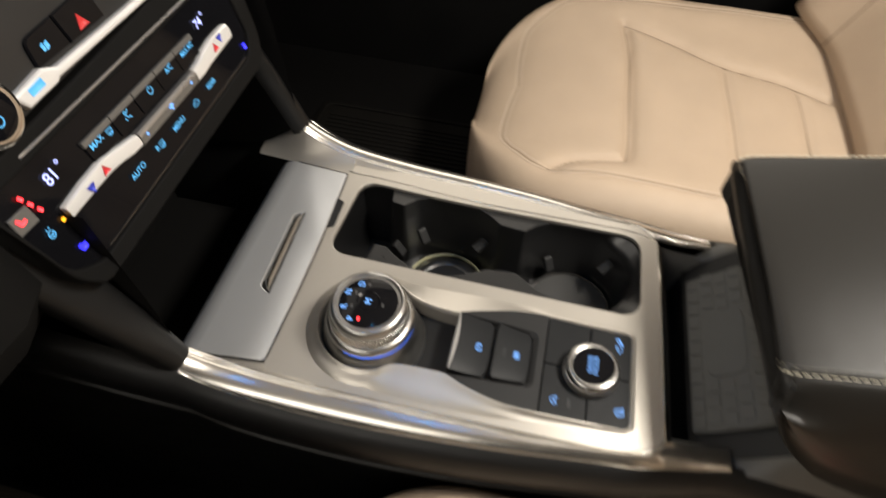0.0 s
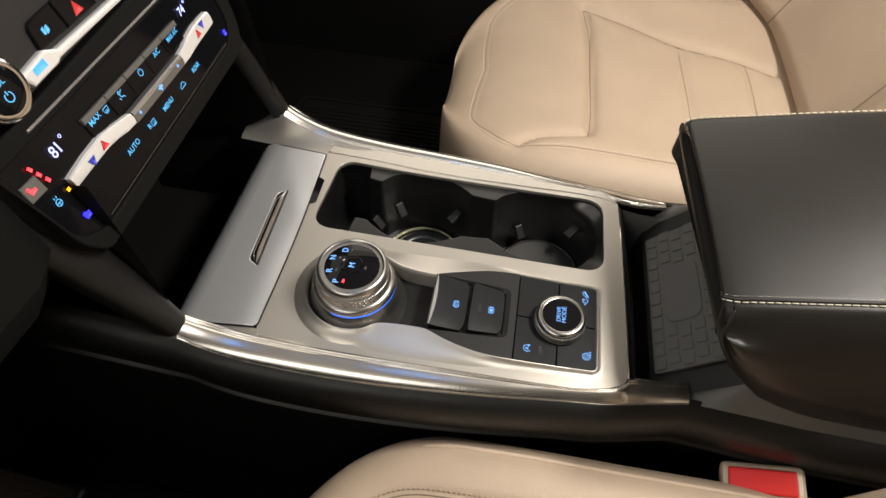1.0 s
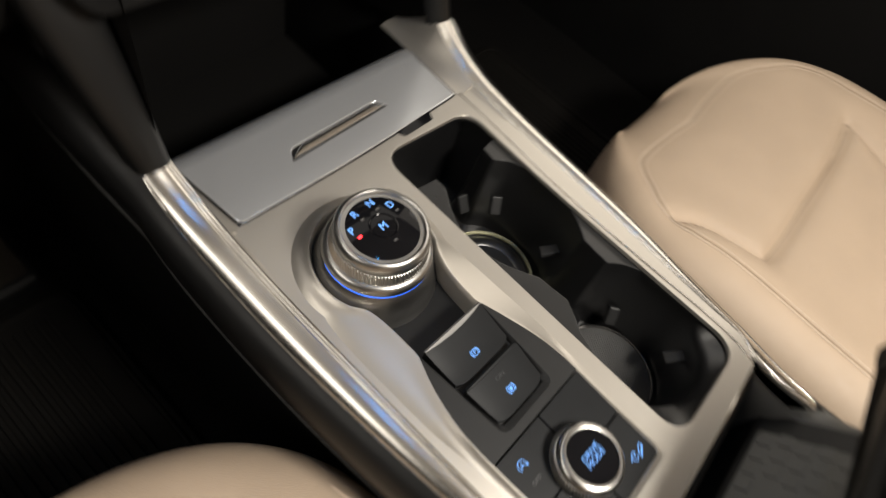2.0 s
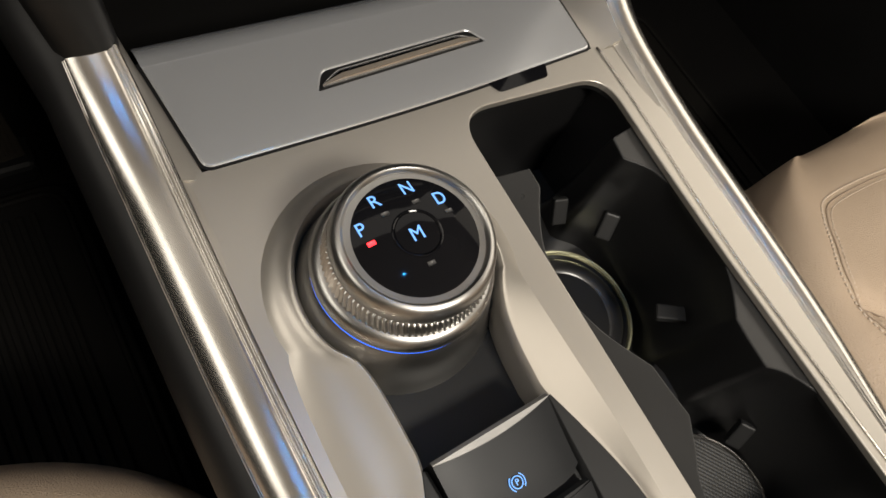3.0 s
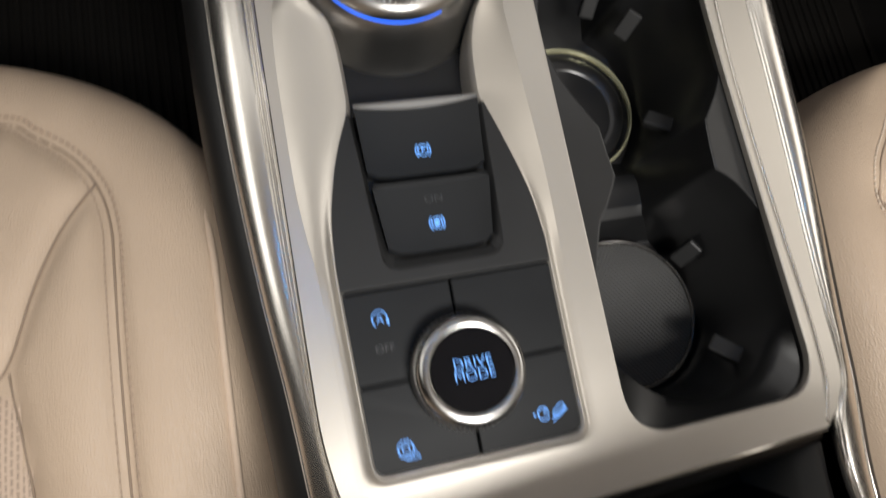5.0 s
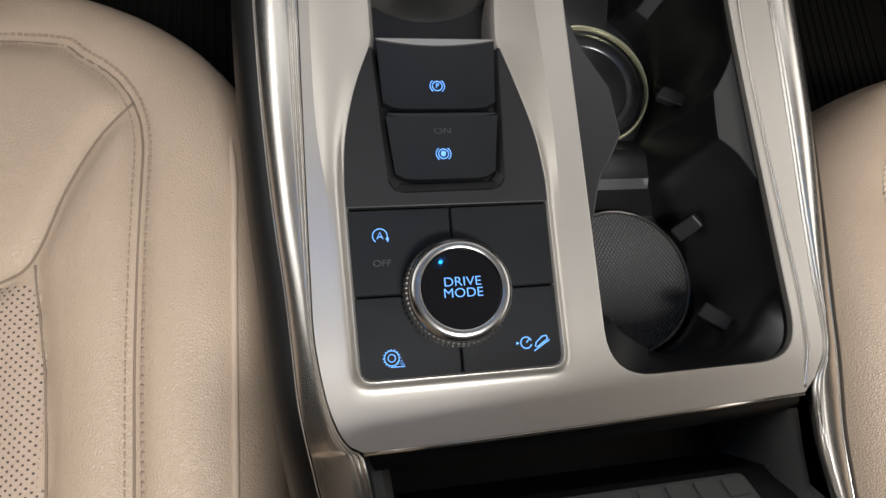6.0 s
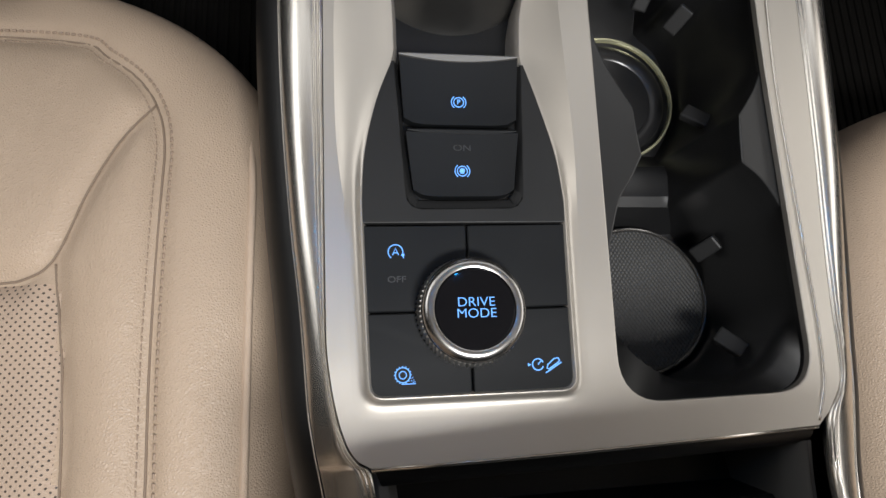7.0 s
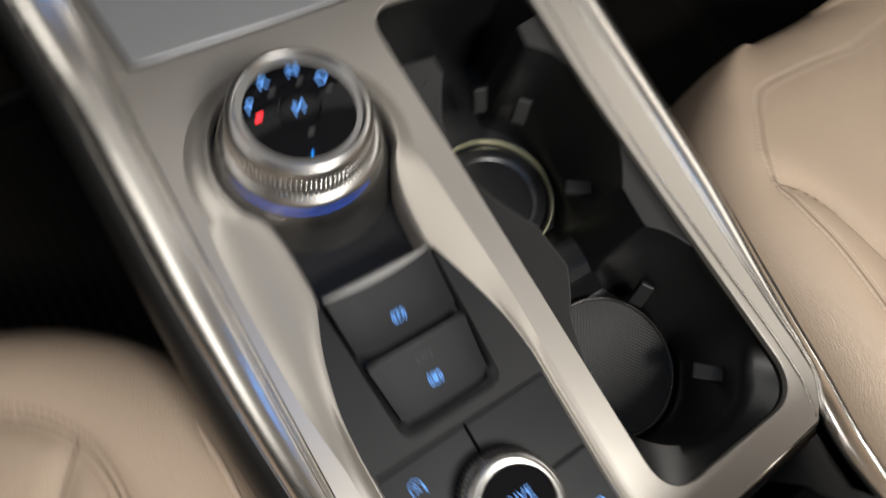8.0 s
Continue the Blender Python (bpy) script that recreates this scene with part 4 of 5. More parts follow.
brake_h = rocker("brake_key", (0.0892, 0.0895), (0.1195, 0.1195), (-0.0248, -0.0278), (0.0226, 0.0253), 0.0056, 0.0012)


EDGEMETAL = varied("brushed_key_edge", (0.24, 0.235, 0.225), 0.56, 0.9, fine=2500, broad=40, tone=0.06, bump=0.04)


def bright_edge(y, x0, x1, z, wide, m, parent):
    """A crescent strip along the leading edge of a key."""
    n = 17
    a, b, c = [], [], []
    for i in range(n):
        s = i / (n - 1)
        k = 1 - (2 * s - 1) ** 2
        x = x0 + (x1 - x0) * s
        a.append((x, y + 0.0012, z - 0.0012))
        b.append((x, y - 0.0002, z + 0.0005))
        c.append((x, y - 0.0004 - wide * k, z + 0.0004 - 0.0004 * k))
    d = [(x, q - 0.0002, w - 0.001) for x, q, w in c]
    return part("edge_strip", sharp(loft([a, b, c, d], False), 30), m, parent, "bright metal edge strip" if m is EDGEMETAL else "")


bright_edge(0.1565, -0.0305, 0.0262, 0.0078, 0.0028, EDGEMETAL, brake_p)
bright_edge(0.1205, -0.0272, 0.0245, 0.0050, 0.0022, SWITCH, brake_h)


def brake_icon(x, y, z, inner, parent):
    lines = [arc(0, 0, 0.00235, 0, 360, 28), arc(0, 0, 0.00345, 128, 232, 12), arc(0, 0, 0.00345, -52, 52, 12)]
    part("symbol", ribbon(lines, 0.00038, Matrix.Translation((x, y, z)), 0), BLUEGLOW, parent, "backlit blue symbol")
    if inner == "P":
        lettering("P", 0.0034, Matrix.Translation((x, y, z)), BLUEGLOW, parent, name="symbol")
    else:
        palm = [[(-0.0009, -0.0012), (0.0007, -0.0012), (0.0012, 0.0), (0.0010, 0.0009), (-0.0010, 0.0009), (-0.0013, 0.0)]]
        fingers = [[(k * 0.0006 - 0.0009, 0.0008), (k * 0.0006 - 0.0009, 0.0016 - 0.0003 * abs(k - 1.5))] for k in range(4)]
        part("symbol", merged(filled(palm, Matrix.Translation((x, y, z))), ribbon(fingers, 0.0004, Matrix.Translation((x, y, z)))), BLUEGLOW, parent)


brake_icon(-0.0025, 0.1345, 0.0046, "P", brake_p)
brake_icon(-0.0020, 0.1010, 0.0040, "hand", brake_h)
lettering("ON", 0.0042, Matrix.Translation((-0.0018, 0.1118, 0.00475)), principled("worn_print", (0.028, 0.030, 0.032), 0.5)[0], brake_h, squeeze=1.3)
IC = Matrix.Translation((-0.0335, 0.0640, 0.0012))
part("symbol", ribbon([arc(0, 0, 0.0033, -20, 232, 26), [(-0.00135, -0.0014), (0, 0.0017), (0.00135, -0.0014)], [(-0.0008, -0.0004), (0.0008, -0.0004)]], 0.0004, IC), BLUEGLOW, key_a)
part("symbol", filled([[(0.0024, -0.0012), (0.0040, -0.0008), (0.0036, -0.0030)]], IC), BLUEGLOW, key_a)
lettering("OFF", 0.0040, Matrix.Translation((-0.0332, 0.0515, 0.0012)), principled("worn_print_low", (0.034, 0.036, 0.038), 0.5)[0], key_a, squeeze=1.2)
IC = Matrix.Translation((-0.0315, 0.0098, 0.0012))
part("symbol", ribbon([arc(0, 0, 0.0032, 0, 360, 30), arc(0, 0, 0.0016, 0, 360, 20)] + [[(0.0032 * math.cos(a), 0.0032 * math.sin(a)), (0.0039 * math.cos(a), 0.0039 * math.sin(a))] for a in [k * math.pi / 8 for k in range(16)]] + [ [(-0.0008, -0.0038), (0.0055, -0.0038)]], 0.00036, IC), BLUEGLOW, key_c)
part("symbol", filled([[(0.0040 + dx, dy - 0.0002), (0.0044 + dx, dy - 0.0002), (0.0044 + dx, dy + 0.0002), (0.0040 + dx, dy + 0.0002)] for dx, dy in ((0, -0.0012), (0.0005, -0.0022), (-0.0004, -0.0024), (0.001, -0.003), (0.0002, -0.0031))], IC), BLUEGLOW, key_c)
IC = Matrix.Translation((0.0325, 0.0115, 0.0012)) @ Matrix.Scale(1.2, 4)
part("symbol", ribbon([arc(-0.0028, 0.0006, 0.0021, 20, 340, 22), [(-0.0028, 0.0006), (-0.0016, 0.0018)], [(0.0000, -0.0026), (0.0064, 0.0012)], [(0.0006, -0.0010), (0.0010, 0.0004), (0.0036, 0.0026), (0.0052, 0.0028), (0.0056, 0.0018), (0.0052, 0.0012), (0.0014, -0.0012), (0.0006, -0.0010)]], 0.0004, IC), BLUEGLOW, key_d)
part("symbol", filled([[(-0.0066, 0.0012), (-0.0054, 0.0006), (-0.0066, 0.0)]], IC), BLUEGLOW, key_d)

for piece in panel.children_recursive:
    for v in piece.data.vertices:
        v.co.z += rise(v.co.y)

# drive mode knob
knob = thing("drive_mode_knob", "round knurled metal knob with glowing black cap on the switch panel", "control knob")
KX, KY = -0.001, 0.0362
part("skirt", turned([(0.0200, 0.0), (0.0236, 0.0008), (0.0238, 0.0032), (0.0220, 0.0040)], 72, (KX, KY, 0)), DARKSTEEL, knob)
part("knurl_band", sharp(knurl(KX, KY, 0.0236, 0.0222, 0.0030, 0.0113, 64, 0.0013), 40), KNURL, knob, "knurled grip band")
part("rim", turned([(0.0218, 0.0110), (0.0229, 0.0118), (0.0231, 0.0134), (0.0224, 0.0154), (0.0208, 0.0168), (0.0188, 0.0172), (0.0178, 0.0168), (0.0174, 0.0158)], 80, (KX, KY, 0)), SMOKED, knob, "satin metal rim")
cap = part("cap", turned([(0.0176, 0.012), (0.0175, 0.0158), (0.0170, 0.0163), (0.0120, 0.01655), (0.0005, 0.0167)], 72, (KX, KY, 0)), GLOSS, knob, "gloss black cap")
lettering("DRIVE\nMODE", 0.0057, Matrix.Translation((KX + 0.0004, KY + 0.0002, 0.01695)), BLUEGLOW, cap, bold=-0.00008, squeeze=1.08)

# dark tray under the dash, ahead of the lid
part("tray", sharp(loft([[(-0.070, 0.398, -0.115), (0.190, 0.398, -0.115)], [(-0.070, 0.56, -0.115), (0.190, 0.56, -0.115)], [(-0.070, 0.57, 0.16), (0.190, 0.57, 0.16)]], False), 20), TRIM, console, "dark open tray under the dashboard")

# ---------------------------------------------------------------- armrest
armrest = thing("armrest", "black leather armrest box with pale double stitching behind the console", "armrest")


def arm_section(y, grow, zt, zb, drop):
    """One cross section: near side bulges, top flat, passenger side upright."""
    x0, x1 = -0.060, 0.168
    pts = [(x0 + 0.012, zb), (x0 - 0.002, zb + 0.012), (x0 - 0.004, zb + 0.5 * (zt - zb)), (x0 + 0.003, zt - 0.022), (x0 + 0.0135, zt - 0.0045), (x0 + 0.022, zt - 0.0005), (x0 + 0.032, zt + 0.0012),
           (MID - 0.03, zt + 0.0045), (MID + 0.04, zt + 0.0045), (x1 - 0.016, zt + 0.002), (x1 - 0.006, zt - 0.001), (x1 - 0.0008, zt - 0.006), (x1, zt - 0.014), (x1 + 0.002, zt - 0.04), (x1, zb + 0.01), (x1 - 0.01, zb)]
    c = (x0 + x1) / 2
    pts = [(c + (x - c) * grow, z) for x, z in pts]
    return [(x, y + 0.0015 - 0.060 * (x1 - x), z) for x, z in smooth_path([(x, z) for x, z in pts], 4, closed=True)]


arm_loops = []
for y, grow, zt, zb in ((-0.0590, 0.86, 0.1185, 0.1165), (-0.0545, 0.915, 0.1222, 0.1130), (-0.0528, 0.948, 0.1248, 0.1095), (-0.0532, 0.970, 0.1268, 0.1050), (-0.0565, 0.988, 0.1284, 0.0985), (-0.0630, 1.0, 0.1296, 0.0890), (-0.0720, 1.0, 0.1302, 0.0760), (-0.0850, 1.0, 0.1306, 0.0610), (-0.105, 1.0, 0.131, 0.0420), (-0.125, 1.0, 0.1315, 0.0320), (-0.145, 1.0, 0.132, 0.0250), (-0.165, 1.0, 0.1325, 0.0215), (-0.2, 1.0, 0.133, 0.0190), (-0.28, 1.0, 0.134, 0.0180), (-0.36, 1.0, 0.134, 0.0180), (-0.44, 0.98, 0.130, 0.020)):
    arm_loops.append(arm_section(y, grow, zt + 0.2 * max(0.0, -y - 0.06), zb, 0))
cover = part("cover", sharp(loft(arm_loops, True, True), 70), BLACKHIDE, armrest, "smooth black leather cover")


def on_top(index):
    return [(loop[index][0], loop[index][1], loop[index][2]) for loop in arm_loops]


seam_line = smooth_path([tuple(Vector(p) + Vector((0, 0, 0.0004))) for p in on_top(20)], 4)
part("seam", tube(seam_line, 0.0012, 6), BLACKHIDE, armrest)
stitch_a = smooth_path([(p[0] + 0.0030, p[1], p[2] + 0.0006) for p in on_top(20)], 4)
stitch_b = smooth_path([(p[0] - 0.0022, p[1], p[2] + 0.0004) for p in on_top(20)], 4)
part("stitching", dashes(stitch_a, 0.0042, 0.0012, 0.00048), CREAM, armrest, "pale cream double stitching")
part("stitching", dashes(stitch_b, 0.0042, 0.0012, 0.00048), CREAM, armrest)
far_a = smooth_path([(p[0] - 0.004, p[1], p[2] + 0.0011) for p in on_top(40)], 4)
far_b = smooth_path([(p[0] + 0.001, p[1], p[2] + 0.0004) for p in on_top(42)], 4)
part("stitching", dashes(far_a, 0.0042, 0.0014, 0.0005), CREAM, armrest)
part("stitching", dashes(far_b, 0.0042, 0.0014, 0.0006), CREAM, armrest)
part("base", box(-0.052, 0.170, -0.42, -0.21, FLOOR, 0.024, 0.006), BLACK, armrest, "black base box under the armrest")

# ---------------------------------------------------------------- seats
SEAT_IN = 0.4325  # a seat's middle from the car's centre line


def cushion_section(y, e, trim):
    """Half profile of the cushion at y; e rises from 0 to 1 over the rounded front; trim narrows the sides."""
    k = 1 - math.sqrt(max(0.0, 1 - e * e))
    ed = min(1.0, max(0.0, (y - 0.05) / 0.2325))
    wide, drop = 1 - (0.64 + 10 * max(trim, 0.0)) * k, 0.087 * (1 - math.sqrt(max(0.0, 1 - ed * ed)))
    half = [(0.0, -0.073), (0.06, -0.072), (0.12, -0.069), (0.16, -0.064), (0.20, -0.0565), (0.231 - 0.6 * trim, -0.0575), (0.256 - 0.9 * trim, -0.068), (0.2715 - trim, -0.089), (0.278 - trim, -0.12), (0.2775 - trim, -0.16), (0.270 - trim, -0.21), (0.255 - trim, -0.25), (0.23, -0.268), (0.12, -0.27)]
    right = [(q * wide, z - drop * max(0.0, min(1.0, (z + 0.27) / 0.2))) for q, z in half]
    left = [(-q, z) for q, z in right[1:]][::-1]
    return right + left


FRONT_SEAM = [(0.0, 0.233), (0.10, 0.229), (0.1535, 0.219), (0.1700, 0.207), (0.1905, 0.190), (0.2045, 0.169), (0.2112, 0.145), (0.2125, 0.112), (0.2128, 0.02), (0.2145, -0.042), (0.2170, -0.14), (0.2190, -0.30)]
CROSS_SEAM = [(0.2040, 0.170), (0.1865, 0.145), (0.1725, 0.116), (0.1600, 0.082), (0.1470, 0.0695), (0.12, 0.066), (0.0, 0.063)]
SIDE_SEAM = [(0.1595, 0.076), (0.1640, 0.050), (0.1685, 0.020), (0.1725, -0.03), (0.1745, -0.10), (0.176, -0.30)]
FAR_FRONT = [(0.0, 0.224), (0.06, 0.230), (0.121, 0.230), (0.150, 0.218), (0.168, 0.203), (0.191, 0.181), (0.202, 0.157), (0.2055, 0.134), (0.204, 0.097), (0.207, 0.03), (0.211, -0.043), (0.215, -0.14), (0.218, -0.30)]
FAR_CROSS = [(0.197, 0.157), (0.187, 0.147), (0.1775, 0.135), (0.1715, 0.119), (0.167, 0.100), (0.160, 0.068)]
FAR_ARM = [(0.160, 0.068), (0.152, 0.064), (0.117, 0.0615), (0.052, 0.0620), (-0.08, 0.066), (-0.155, 0.079)]


def flipped(line):
    return [(-q, y) for q, y in line]


# seams of each cushion in plan; positive is the console side
DRIVER_SEAMS = {"front": [FRONT_SEAM, flipped(FRONT_SEAM)], "cross": [CROSS_SEAM, flipped(CROSS_SEAM)], "middle": [[(0.1555, -0.066), (0.0, -0.070), (-0.1555, -0.066)]], "rear": [[(0.158, -0.19), (-0.158, -0.19)]], "side": [SIDE_SEAM, flipped(SIDE_SEAM)]}
PASSENGER_SEAMS = {"front": [FAR_FRONT, flipped(FAR_FRONT)], "cross": [FAR_CROSS, FAR_ARM], "middle": [[(0.195, -0.078), (0.06, -0.080), (-0.021, -0.077), (-0.089, -0.074)]], "rear": [[(0.190, -0.174), (0.0, -0.178), (-0.06, -0.174)]], "side": [[(-0.155, 0.079), (-0.125, 0.0), (-0.089, -0.074), (-0.069, -0.158), (-0.041, -0.218)]]}
SEAM_DEPTH = {"front": 0.2, "cross": 1.5, "middle": 0.8, "rear": 0.7, "side": 1.2}


def dist_to(p, line):
    best = 9.0
    for a, b in zip(line, line[1:]):
        ax, ay, bx, by = *a, *b
        dx, dy = bx - ax, by - ay
        t = max(0.0, min(1.0, ((p[0] - ax) * dx + (p[1] - ay) * dy) / (dx * dx + dy * dy + 1e-12)))
        best = min(best, math.hypot(p[0] - ax - t * dx, p[1] - ay - t * dy))
    return best


def build_cushion(seams, deep, trim):
    ys = [-0.34 + 0.005 * i for i in range(91)]
    ys += [0.110 + 0.1715 * math.sin(math.pi / 2 * k / 36) for k in range(1, 37)]
    rows = []
    for y in ys:
        e = min(1.0, max(0.0, (y - 0.110) / 0.172))
        loop = smooth_path(cushion_section(y, e, trim), 9, closed=True)
        rows.append((y, loop))
    smooth_seams = [(smooth_path(v, 5), 1.0 if deep == 1.0 else SEAM_DEPTH[key]) for key, lines in seams.items() for v in lines]
    verts = []
    for y, loop in rows:
        for q, z in loop:
            if z > -0.13:
                dip = 0.0
                for line, depth in smooth_seams:
                    d = dist_to((q, y), line)
                    if d < 0.06:
                        dip = max(dip, depth * (0.0050 * math.exp(-((d / 0.0055) ** 2)) + 0.0035 * math.exp(-((d / 0.018) ** 2))))
                z -= dip
                z += 0.0014 * noise.noise(Vector((q * 14, y * 14, 1.3)))
            verts.append((q, y, z))
    n = len(rows[0][1])
    faces = []
    for j in range(len(rows) - 1):
        for i in range(n):
            a, b = j * n + i, j * n + (i + 1) % n
            faces.append([a, b, b + n, a + n])
    faces.append(list(range(n)))
    faces.append([(len(rows) - 1) * n + i for i in range(n)][::-1])
    return verts, faces


from mathutils.bvhtree import BVHTree


def drape(line, lift, cushion_tree):
    """Lays a plan line on the cushion's top."""
    out = []
    for q, y in line:
        hit = cushion_tree.ray_cast(Vector((q, y, 0.3)), Vector((0, 0, -1)))[0]
        if hit:
            out.append((hit.x, hit.y, hit.z + lift))
    zs = [p[2] for p in out]
    return [(p[0], p[1], float(np.mean(zs[max(0, i - 3) : i + 4]))) for i, p in enumerate(out)]


def beside(line, d):
    out = []
    for i, p in enumerate(line):
        a, b = Vector(line[max(i - 1, 0)]), Vector(line[min(i + 1, len(line) - 1)])
        t = (b - a).normalized()
        out.append((p[0] - t.y * d, p[1] + t.x * d))
    return out


def in_insert(f, cv):
    cx, cy, cz = (sum(cv[i][k] for i in f) / len(f) for k in range(3))
    return abs(cx) < float(np.interp(cy, (-0.1, 0.02, 0.07), (0.1745, 0.1685, 0.1605))) and cy < 0.066 and cz > -0.13


def mirrored(pair):
    return [(-v[0], v[1], v[2]) for v in pair[0]], [f[::-1] for f in pair[1]]


def build_seat(name, label, at, side, centre_material, seams, trim):
    """A seat whose inner side (towards the console) is local +x times side."""
    seat = thing(name, label, "car seat", group="front seats")
    seat.matrix_basis = Matrix.Translation(at)
    cv, cf = build_cushion(seams, 1.0 if centre_material is PERF else 0.5, trim)
    cushion_tree = BVHTree.FromPolygons([Vector(v) for v in cv], [f for f in cf if len(f) == 4])
    fix = (lambda p: p) if side > 0 else mirrored

    def piece(pname, pair, m, lab=""):
        return part(pname, fix(pair), m, seat, lab)

    used = [f for f in cf if not in_insert(f, cv)]
    cushion = piece("cushion", (cv, used), BEIGE, "beige leather cushion with side bolsters")
    mid = [f for f in cf if in_insert(f, cv)]
    ids = sorted({i for f in mid for i in f})
    back = {i: k for k, i in enumerate(ids)}
    piece("insert", ([cv[i] for i in ids], [[back[i] for i in f] for f in mid]), centre_material, "perforated beige leather centre" if centre_material is PERF else "plain beige leather centre")
    thread = THREAD if centre_material is PERF else PALETHREAD
    for key, lines in seams.items():
        for line in lines:
            core = smooth_path(line, 12)
            if key == "front":
                sign = 1 if line[-1][0] > 0 else -1
                piece("stitching", dashes(drape(beside(core, 0.0046 * sign), 0.0003, cushion_tree), 0.0027, 0.0019, 0.0009), thread)
                piece("stitching", dashes(drape(beside(core, -0.0040 * sign), 0.0001, cushion_tree), 0.0030, 0.0014, 0.0005), thread)
            # tube along the seam; its dark tone paints the crease's shade
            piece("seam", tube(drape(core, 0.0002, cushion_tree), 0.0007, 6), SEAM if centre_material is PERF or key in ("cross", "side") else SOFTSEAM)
    # piping along the outer shoulder of the bolsters that show it
    for s in (1, -1) if centre_material is PERF else (-1,):
        line = []
        for k in range(70):
            y = -0.33 + 0.49 * k / 69
            e = min(1.0, max(0.0, (y - 0.110) / 0.172))
            kk = 1 - math.sqrt(max(0.0, 1 - e * e))
            q = (0.2605 - 0.9 * max(trim, 0.0)) * (1 - (0.64 + 10 * max(trim, 0.0)) * kk)
            hit = cushion_tree.ray_cast(Vector((q * s, y, 0.3)), Vector((0, 0, -1)))[0]
            if hit:
                line.append((hit.x, hit.y, hit.z + 0.0006 - 0.004 * step01((y - 0.115) / 0.045)))
        piece("piping", tube(line, 0.0022, 8), PIPING)
    # backrest, leaning back
    rows = []
    for k in range(30):
        t = k / 29
        h = 0.62 * t
        wide = 0.262 - 0.05 * step01((t - 0.45) / 0.55)
        y0, z0 = -0.225 - 0.36 * h, -0.060 + 0.93 * h
        edge = 1 - (1 - math.sqrt(max(0, 1 - max(0, (t - 0.86) / 0.14) ** 2))) * 0.5
        ring = []
        for q, d in ((0.0, 0.0), (0.09, 0.002), (0.15, 0.010), (0.20, 0.040), (0.235, 0.046), (0.258, 0.025), (0.262, -0.03), (0.24, -0.085), (0.12, -0.10)):
            ring.append((q / 0.262 * wide * edge, y0 + d * 0.93, z0 + d * 0.36))
        rows.append(smooth_path(ring + [(-q, y, z) for q, y, z in ring[1:]][::-1], 4, closed=True))
    back_part = piece("backrest", loft(rows, True, True), BEIGE, "beige leather backrest with side bolsters")
    ring_n = len(rows[0])
    for s in (8, ring_n - 8):
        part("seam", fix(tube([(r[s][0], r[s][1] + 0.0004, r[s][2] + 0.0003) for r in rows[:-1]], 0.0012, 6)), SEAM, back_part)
    # base and runners
    piece("seat_base", loft([[(-0.22, -0.30, -0.268), (0.22, -0.30, -0.268), (0.22, 0.18, -0.268), (-0.22, 0.18, -0.268)], [(-0.20, -0.28, FLOOR - at[2] + 0.03), (0.20, -0.28, FLOOR - at[2] + 0.03), (0.20, 0.14, FLOOR - at[2] + 0.03), (-0.20, 0.14, FLOOR - at[2] + 0.03)]], True, True), BLACK, "dark seat base")
    for x in (-0.19, 0.19):
        piece("runner", loft([[(x - 0.02, y, FLOOR - at[2]), (x + 0.02, y, FLOOR - at[2]), (x + 0.02, y, FLOOR - at[2] + 0.035), (x - 0.02, y, FLOOR - at[2] + 0.035)] for y in (-0.33, 0.17)], True, True), BLACK)
    return seat


driver_seat = build_seat("driver_seat", "beige leather driver seat with perforated centre beside the console", (MID - SEAT_IN + 0.007, 0.0, 0.0), 1, PERF, DRIVER_SEAMS, -0.006)
passenger_seat = build_seat("passenger_seat", "smooth beige leather passenger seat beside the console", (MID + SEAT_IN + 0.0205, -0.064, 0.006), -1, BEIGE, PASSENGER_SEAMS, 0.011)

# belt buckle beside the driver seat
buckle = thing("seat_belt_buckle", "tan belt buckle with red release button beside the driver seat", "belt buckle")
BK = Matrix.Translation((-0.088, -0.171, -0.075)) @ Matrix.Rotation(radians(-3), 4, "Z") @ Matrix.Rotation(radians(-20), 4, "X") @ Matrix.Rotation(radians(-12), 4, "Y")
bm = box(-0.016, 0.016, -0.036, 0.036, -0.05, 0.0, 0.006, 3)
bm.transform(BK)
part("housing", bm, TAN, buckle, "tan plastic housing")
bm = box(-0.0125, 0.0105, -0.029, 0.029, -0.01, 0.0022, 0.002, 2)
bm.transform(BK)
part("release_button", bm, RED, buckle, "red push button")
bm = box(-0.012, 0.012, -0.02, 0.02, -0.30, -0.045, 0.002)
bm.transform(BK)
part("stalk", bm, BLACK, buckle)

# ---------------------------------------------------------------- dashboard
LEAN_BACK = 0.33
HV = Matrix(((1, 0, 0, 0), (0, 0.3134, -0.9496, 0.392 - LEAN_BACK * 0.160), (0, 0.9496, 0.3134, 0.0), (0, 0, 0, 1)))


def hv(x, z, out=0.0):
    """Pose on the leaning face of the dash: x across, z height, out towards the rear."""
    y = 0.392 + LEAN_BACK * (z - 0.160)
    m = Matrix(((1, 0, 0, x + 0.001), (0, 0.3134, -0.9496, y), (0, 0.9496, 0.3134, z + 0.003), (0, 0, 0, 1)))
    return m @ Matrix.Translation((0, 0, out))


SLOPE = math.sqrt(1 + LEAN_BACK**2)


def hv_loop(points):
    """(x, z[, r]) corners to the face's own plane coordinates, counted from height 0.16."""
    return [(p[0], (p[1] - 0.160) * SLOPE, *(p[2:])) for p in points]


FACE = hv(0, 0.160)


def on_face(bm):
    bm.transform(FACE)
    return bm


